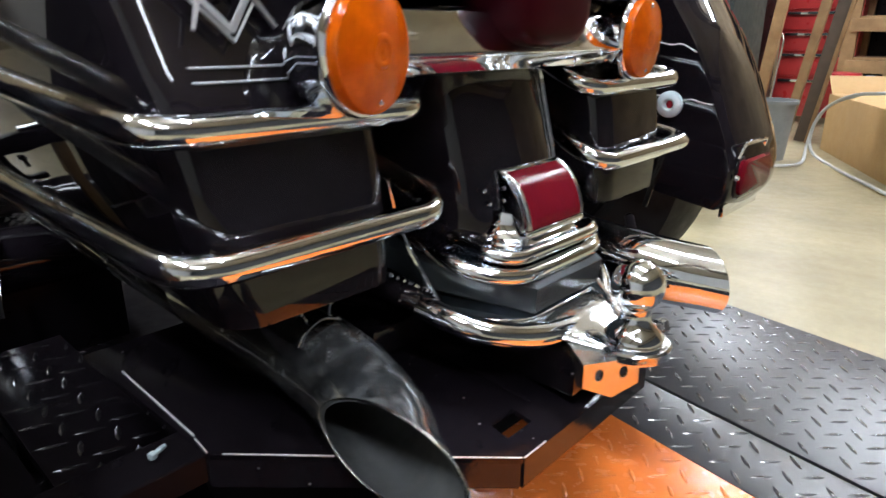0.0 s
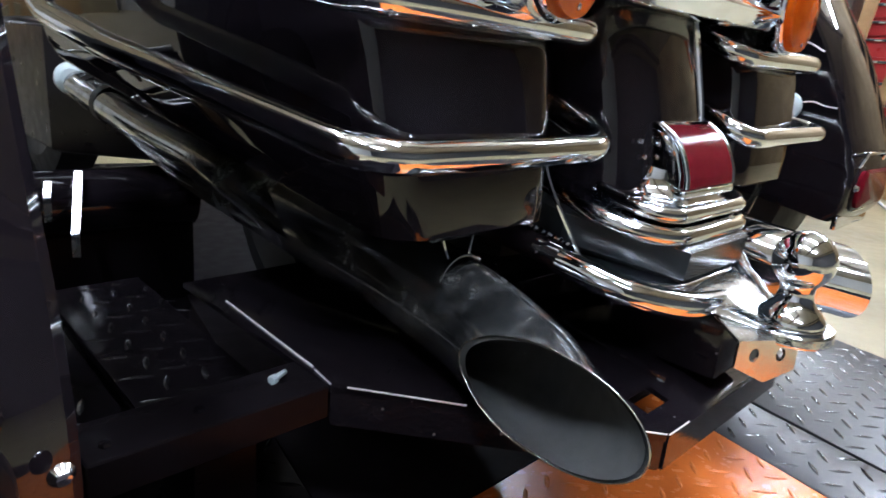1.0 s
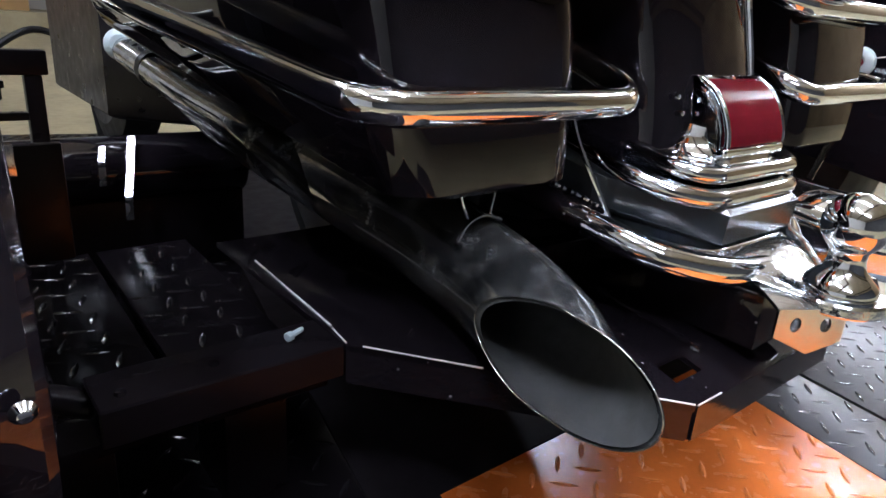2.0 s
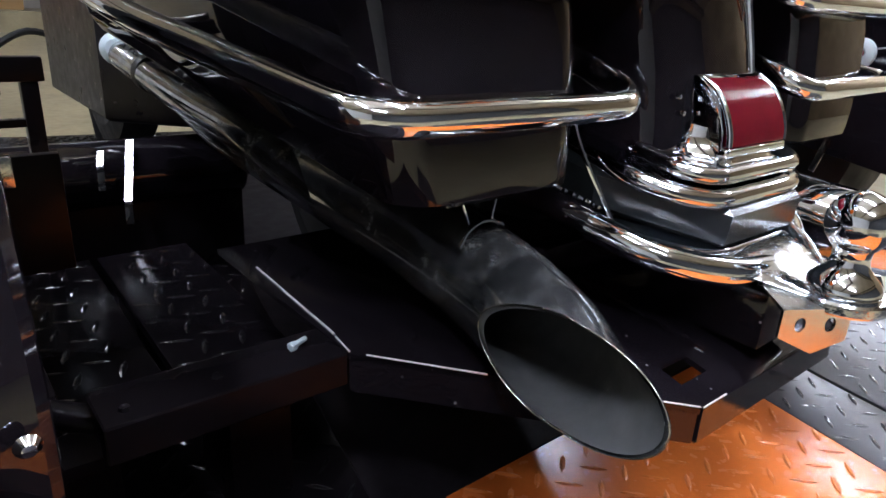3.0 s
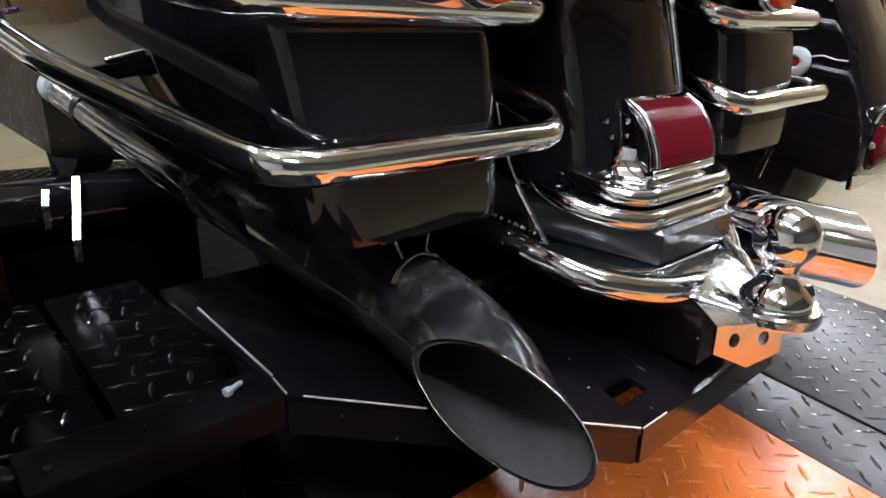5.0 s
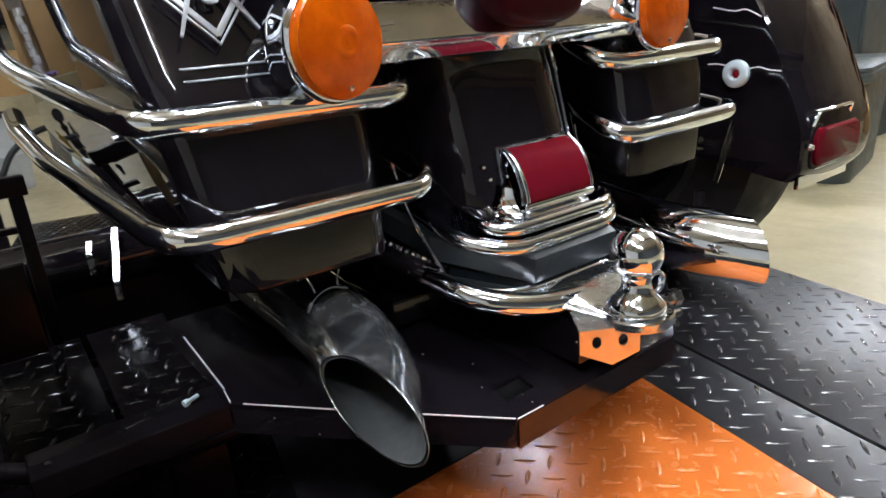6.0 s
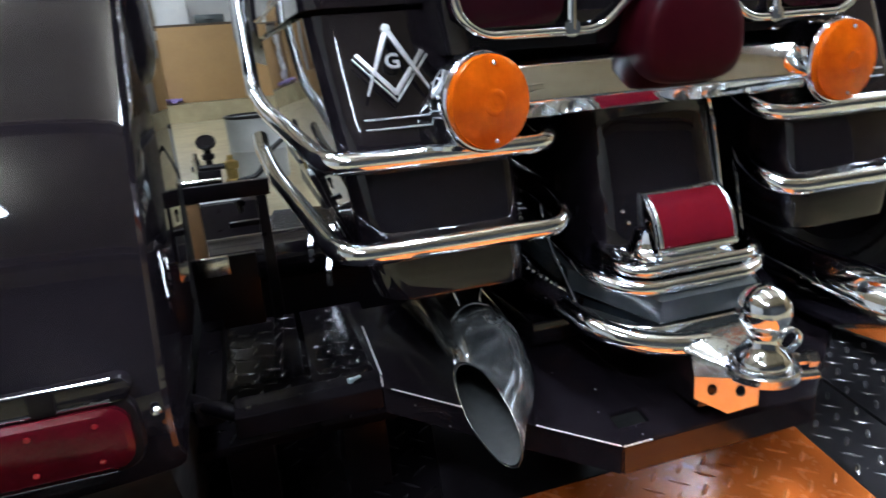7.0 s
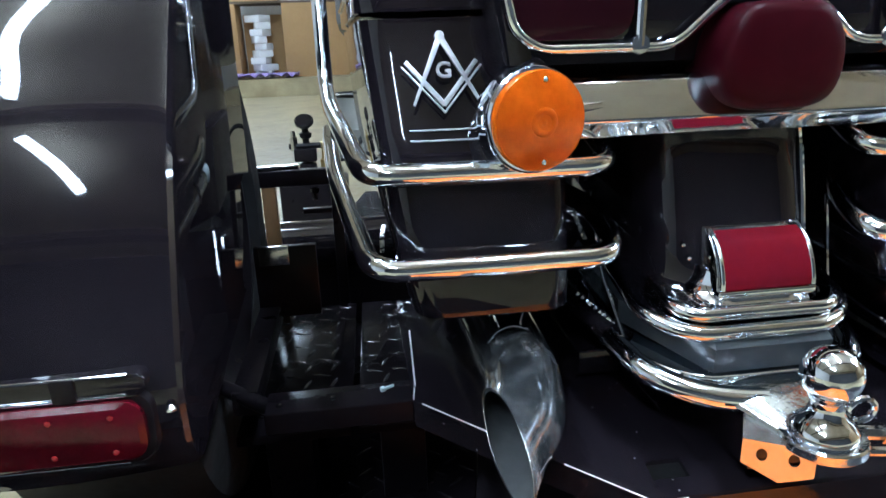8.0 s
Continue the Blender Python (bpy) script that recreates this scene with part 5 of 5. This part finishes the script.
for k in range(4):
    a = math.pi / 4 + k * math.pi / 2
    bm = bmesh.new()
    tube(bm, [(0.13 * math.cos(a), 0.13 * math.sin(a), 0.37), (0.19 * math.cos(a), 0.19 * math.sin(a), 0.0)], 0.012, 8)
    part("leg", bm, CHROME, top)
put(top, m)


def carton(x, y, size, turn, label, open_top=False, z=0.0):
    top, m = grounded("cardboard_box", x, y, label, "cardboard box")
    w, d, h = size
    bm = bmesh.new()
    box(bm, (0, 0, h / 2), (w, d, h), 0.004)
    part("body", bm, CARDBOARD, top)
    if open_top:
        for sx in (-1, 1):
            bm = bmesh.new()
            box(bm, (sx * (w / 2 + 0.06), 0, h + 0.05), (0.16, d * 0.96, 0.005), 0.001, Matrix.Rotation(radians(-40 * sx), 4, "Y"))
            part("flap", bm, CARDBOARD, top)
    else:
        bm = bmesh.new()
        box(bm, (0, 0, h + 0.001), (0.06, d * 1.001, 0.003))
        part("tape", bm, CARDBOARD, top, "brown packing tape")
    put(top, m @ pose(0, 0, z, 0, 0, turn))
    return top


carton(3.87, 0.06, (1.16, 0.75, 0.345), 28.3, "large open cardboard box on the floor", True)

# hose looped on the floor
hose = thing("hose", (3.2, 0.45, FLOOR), "pale grey hose looped on the floor beside the box", "hose")
bm = bmesh.new()
tube(bm, smooth_path([(2.95, 0.02, 0.46), (3.0, 0.18, 0.45), (3.30, 0.375, 0.407), (3.50, 0.52, 0.317), (3.57, 0.585, 0.179), (3.55, 0.555, 0.07), (3.40, 0.38, 0.016), (3.10, 0.19, 0.016), (2.9, 0.05, 0.016), (2.6, -0.3, 0.016)], 8), 0.0085, 10)
coil = sub("coil", bm, CABLE, hose)
bm = bmesh.new()
tube(bm, smooth_path([(3.30, 0.33, 0.42), (3.58, 0.51, 0.339), (3.63, 0.585, 0.238), (3.58, 0.60, 0.10), (3.45, 0.585, 0.024), (3.30, 0.68, 0.016), (3.15, 0.72, 0.016), (3.05, 0.65, 0.016)], 8), 0.0085, 10)
tail_hose = sub("tail", bm, CABLE, hose)
for ob in (coil, tail_hose):
    ob.matrix_basis = Matrix.Translation((0, 0, FLOOR))


def bin_thing(x, y, r0, r1, h, mat, label):
    top, m = grounded("waste_bin", x, y, label, "bin")
    bm = bmesh.new()
    lathe(bm, [(0, 0), (r0, 0), (r1, h), (r1 + 0.012, h), (r1 + 0.012, h - 0.02), (r1 - 0.004, h - 0.01), (r0 - 0.01, 0.02), (0, 0.02)], Matrix.Identity(4), 28)
    part("body", bm, mat, top)
    put(top, m)
    return top


bin_thing(3.62, 0.82, 0.10, 0.125, 0.34, BIN_GREY, "grey bin with a crumpled plastic liner")
top, m = grounded("plastic_tub", 2.46, 0.86, "large dark green plastic tub on the floor", "tub", turn=12)
bm = bmesh.new()
loft(bm, [[Vector((x * g, y * g, z)) for x, y in rounded(-0.30, 0.30, -0.24, 0.24, 0.07, 5)] for z, g in ((0.0, 0.88), (0.02, 0.91), (0.38, 1.0), (0.39, 1.06), (0.42, 1.06), (0.425, 1.03))])
part("body", bm, BIN_DARK, top)
bm = bmesh.new()
loft(bm, [[Vector((x * g, y * g, z)) for x, y in rounded(-0.30, 0.30, -0.24, 0.24, 0.07, 5)] for z, g in ((0.427, 1.05), (0.44, 1.05), (0.452, 0.98), (0.455, 0.8))])
part("lid", bm, BIN_DARK, top, "dark lid")
put(top, m)
top, m = grounded("steel_cabinet", 3.25, 1.42, "tall dark steel workshop cabinet", "cabinet", turn=-90)
bm = bmesh.new()
box(bm, (0, 0, 0.85), (1.05, 0.5, 1.7), 0.01)
part("body", bm, BIN_DARK, top)
for x in (-0.26, 0.26):
    bm = bmesh.new()
    box(bm, (x, -0.258, 0.87), (0.50, 0.016, 1.58), 0.004)
    door = part("door", bm, BIN_DARK, top)
    bm = bmesh.new()
    tube(bm, [(x * 0.15, -0.285, 0.85), (x * 0.15, -0.285, 1.0)], 0.008, 8)
    part("handle", bm, CHROME, door, "bright handle")
put(top, m)
top, m = grounded("steel_locker", 5.35, 1.66, "narrow dark steel locker beside the tool chest", "locker", turn=-90)
bm = bmesh.new()
box(bm, (0, 0, 0.9), (0.50, 0.45, 1.8), 0.01)
part("body", bm, DULL_BLACK, top)
bm = bmesh.new()
box(bm, (0, -0.232, 0.92), (0.46, 0.014, 1.68), 0.004)
part("door", bm, BIN_DARK, top, "dark door")
put(top, m)
# blue bottle on a crate
top, m = grounded("blue_jug", 5.0, 0.60, "blue plastic jug on the shelf side", "jug")
bm = bmesh.new()
lathe(bm, [(0, 0), (0.09, 0), (0.095, 0.3), (0.05, 0.38), (0.03, 0.42), (0, 0.42)], Matrix.Identity(4), 20)
part("body", bm, BLUE, top)
put(top, m)

# cartons, paper and cloth along the far wall
carton(-0.85, 12.3, (1.30, 0.7, 1.26), 0, "tall wide cardboard carton on the platform", False, 0.30)
carton(-2.77, 12.3, (0.95, 0.7, 1.26), 0, "tall cardboard carton on the platform", False, 0.30)
carton(-1.85, 12.75, (0.80, 0.5, 1.10), 0, "cardboard carton set back between two taller ones", False, 0.30)
carton(0.55, 12.3, (1.2, 0.7, 0.9), 0, "brown cardboard carton by the far wall", False, 0.30)
carton(-4.05, 12.2, (1.0, 0.7, 1.2), 0, "brown cardboard carton by the far wall", False, 0.30)
carton(-3.3, 10.9, (0.6, 0.5, 0.45), 12, "small brown cardboard carton on the floor")
carton(-2.10, 12.3, (1.06, 0.6, 0.60), 0, "brown cardboard carton on the shelf board", False, 1.602)
white_box = carton(-1.22, 12.3, (0.52, 0.5, 0.52), 0, "white cardboard box on the shelf board", False, 1.602)
for piece in white_box.children:
    if piece.name.startswith("body"):
        piece.data.materials[0] = PAPER
top, m = grounded("shelf_board", -1.7, 12.3, "long dark board laid across the cartons", "board")
bm = bmesh.new()
box(bm, (0, 0, 1.581), (3.1, 0.68, 0.04), 0.003)
part("board", bm, DARK_WOOD, top)
put(top, m)
top, m = grounded("tool_case", -0.62, 12.2, "dark blue plastic tool case on the shelf board", "case")
bm = bmesh.new()
box(bm, (0, 0, 1.672), (0.50, 0.35, 0.14), 0.02)
part("body", bm, BIN_DARK, top)
bm = bmesh.new()
tube(bm, fillet([(-0.08, -0.18, 1.66), (-0.08, -0.21, 1.66), (0.08, -0.21, 1.66), (0.08, -0.18, 1.66)], 0.01, 3), 0.008, 8)
part("handle", bm, DULL_BLACK, top)
put(top, m)
top, m = grounded("paper_stack", -1.92, 12.15, "stack of crumpled white paper by the cartons", "paper")
for k in range(9):
    bm = bmesh.new()
    box(bm, (0.04 * math.sin(k * 2.1), 0.03 * math.cos(k * 1.7), 0.06 + 0.12 * k), (0.30 + 0.08 * math.sin(k), 0.28, 0.118), 0.02, Matrix.Rotation(k * 0.7, 4, "Z"))
    part("paper_sheet", bm, PAPER, top)
put(top, m @ pose(0, 0, 0.30))
top, m = grounded("cloth", -1.85, 11.66, "purple and white cloth heaped on the platform", "cloth")
bm = bmesh.new()
secs = []
for i in range(14):
    secs.append([Vector((-0.6 + 0.09 * i, -0.3 + 0.06 * j, 0.01 + 0.09 * abs(math.sin(i * 1.3 + j * 0.7)))) for j in range(11)])
loft(bm, secs, False, False)
part("fold", bm, PURPLE, top)
put(top, m @ pose(0, 0, 0.30))
# hydraulic pump ahead on the floor
top = thing("hydraulic_pump", (-0.53, 2.02, FLOOR), "black hydraulic pump with a gauge, brass valve and hose", "pump")
bm = bmesh.new()
box(bm, (0, 0, 0.14), (0.26, 0.18, 0.28), 0.012)
part("tank", bm, DULL_BLACK, top, "black oil tank")
bm = bmesh.new()
box(bm, (0.0, -0.02, 0.292), (0.14, 0.10, 0.022), 0.004)
part("cover", bm, PAPER, top, "white cover plate")
bm = bmesh.new()
box(bm, (-0.12, -0.02, 0.315), (0.20, 0.03, 0.02), 0.004)
part("lever", bm, DULL_CHROME, top, "bright lever arm")
bm = bmesh.new()
lathe(bm, [(0, 0.30), (0.034, 0.30), (0.034, 0.335), (0.016, 0.345), (0.013, 0.36), (0.013, 0.43), (0.022, 0.436), (0.024, 0.452), (0.013, 0.458), (0.013, 0.48), (0, 0.485)], Matrix.Translation((-0.02, 0, 0)), 18)
part("valve", bm, DULL_BLACK, top, "black valve body")
bm = bmesh.new()
lathe(bm, [(0, 0.30), (0.028, 0.30), (0.028, 0.345), (0.020, 0.35), (0.020, 0.385), (0.027, 0.39), (0.027, 0.415), (0.012, 0.422), (0.010, 0.44), (0, 0.44)], Matrix.Translation((0.055, 0.02, 0)), 6)
part("fitting", bm, BRASS, top, "brass fitting")
bm = bmesh.new()
lathe(bm, [(0, 0.0), (0.033, 0.0), (0.036, 0.004), (0.036, 0.014), (0.031, 0.018), (0.029, 0.014), (0, 0.014)], axes((-0.02, -0.01, 0.492), (1, 0, 0), (0, -0.6, 0.8)), 20)
part("gauge", bm, DULL_BLACK, top, "round gauge")
bm = bmesh.new()
box(bm, (-0.025, -0.005, 0.372), (0.085, 0.060, 0.050), 0.006)
tube(bm, [(-0.085, -0.01, 0.405), (0.035, -0.01, 0.405)], 0.011, 12)
part("valve_block", bm, DULL_BLACK, top, "black valve block with a cross pin")
bm = bmesh.new()
lathe(bm, [(0, 0.0), (0.014, 0.0), (0.014, 0.05), (0.009, 0.055), (0.009, 0.075), (0, 0.076)], axes((-0.066, -0.012, 0.388), (1, 0, 0), (0, 0, 1)), 8)
part("relief_screw", bm, DULL_CHROME, top, "bright relief screw")
bm = bmesh.new()
tube(bm, smooth_path([(0.07, 0.0, 0.34), (0.15, 0.0, 0.36), (0.22, 0.02, 0.45), (0.34, 0.05, 0.50), (0.45, 0.1, 0.40), (0.5, 0.1, 0.02)], 6), 0.010, 8)
part("hose", bm, RUBBER, top, "black hydraulic hose")
# round drum behind the pump
top, m = grounded("drum", -0.31, 4.3, "grey round drum with a dark open top on the floor", "drum")
bm = bmesh.new()
lathe(bm, [(0.0, 0.0), (0.19, 0.0), (0.196, 0.02), (0.192, 0.04), (0.198, 0.20), (0.203, 0.21), (0.198, 0.22), (0.20, 0.42), (0.20, 0.44), (0.188, 0.44), (0.18, 0.02), (0, 0.02)], Matrix.Identity(4), 28)
part("body", bm, BIN_GREY, top, "grey-beige drum wall")
bm = bmesh.new()
tube(bm, [(0.199 * math.cos(2 * math.pi * k / 28), 0.199 * math.sin(2 * math.pi * k / 28), 0.442) for k in range(28)], 0.012, 8, True)
part("rim", bm, DULL_BLACK, top, "dark rolled rim")
bm = bmesh.new()
lathe(bm, [(0, 0.40), (0.184, 0.40), (0.184, 0.405), (0, 0.407)], Matrix.Identity(4), 28)
part("contents", bm, RUBBER, top, "dark contents")
put(top, m)
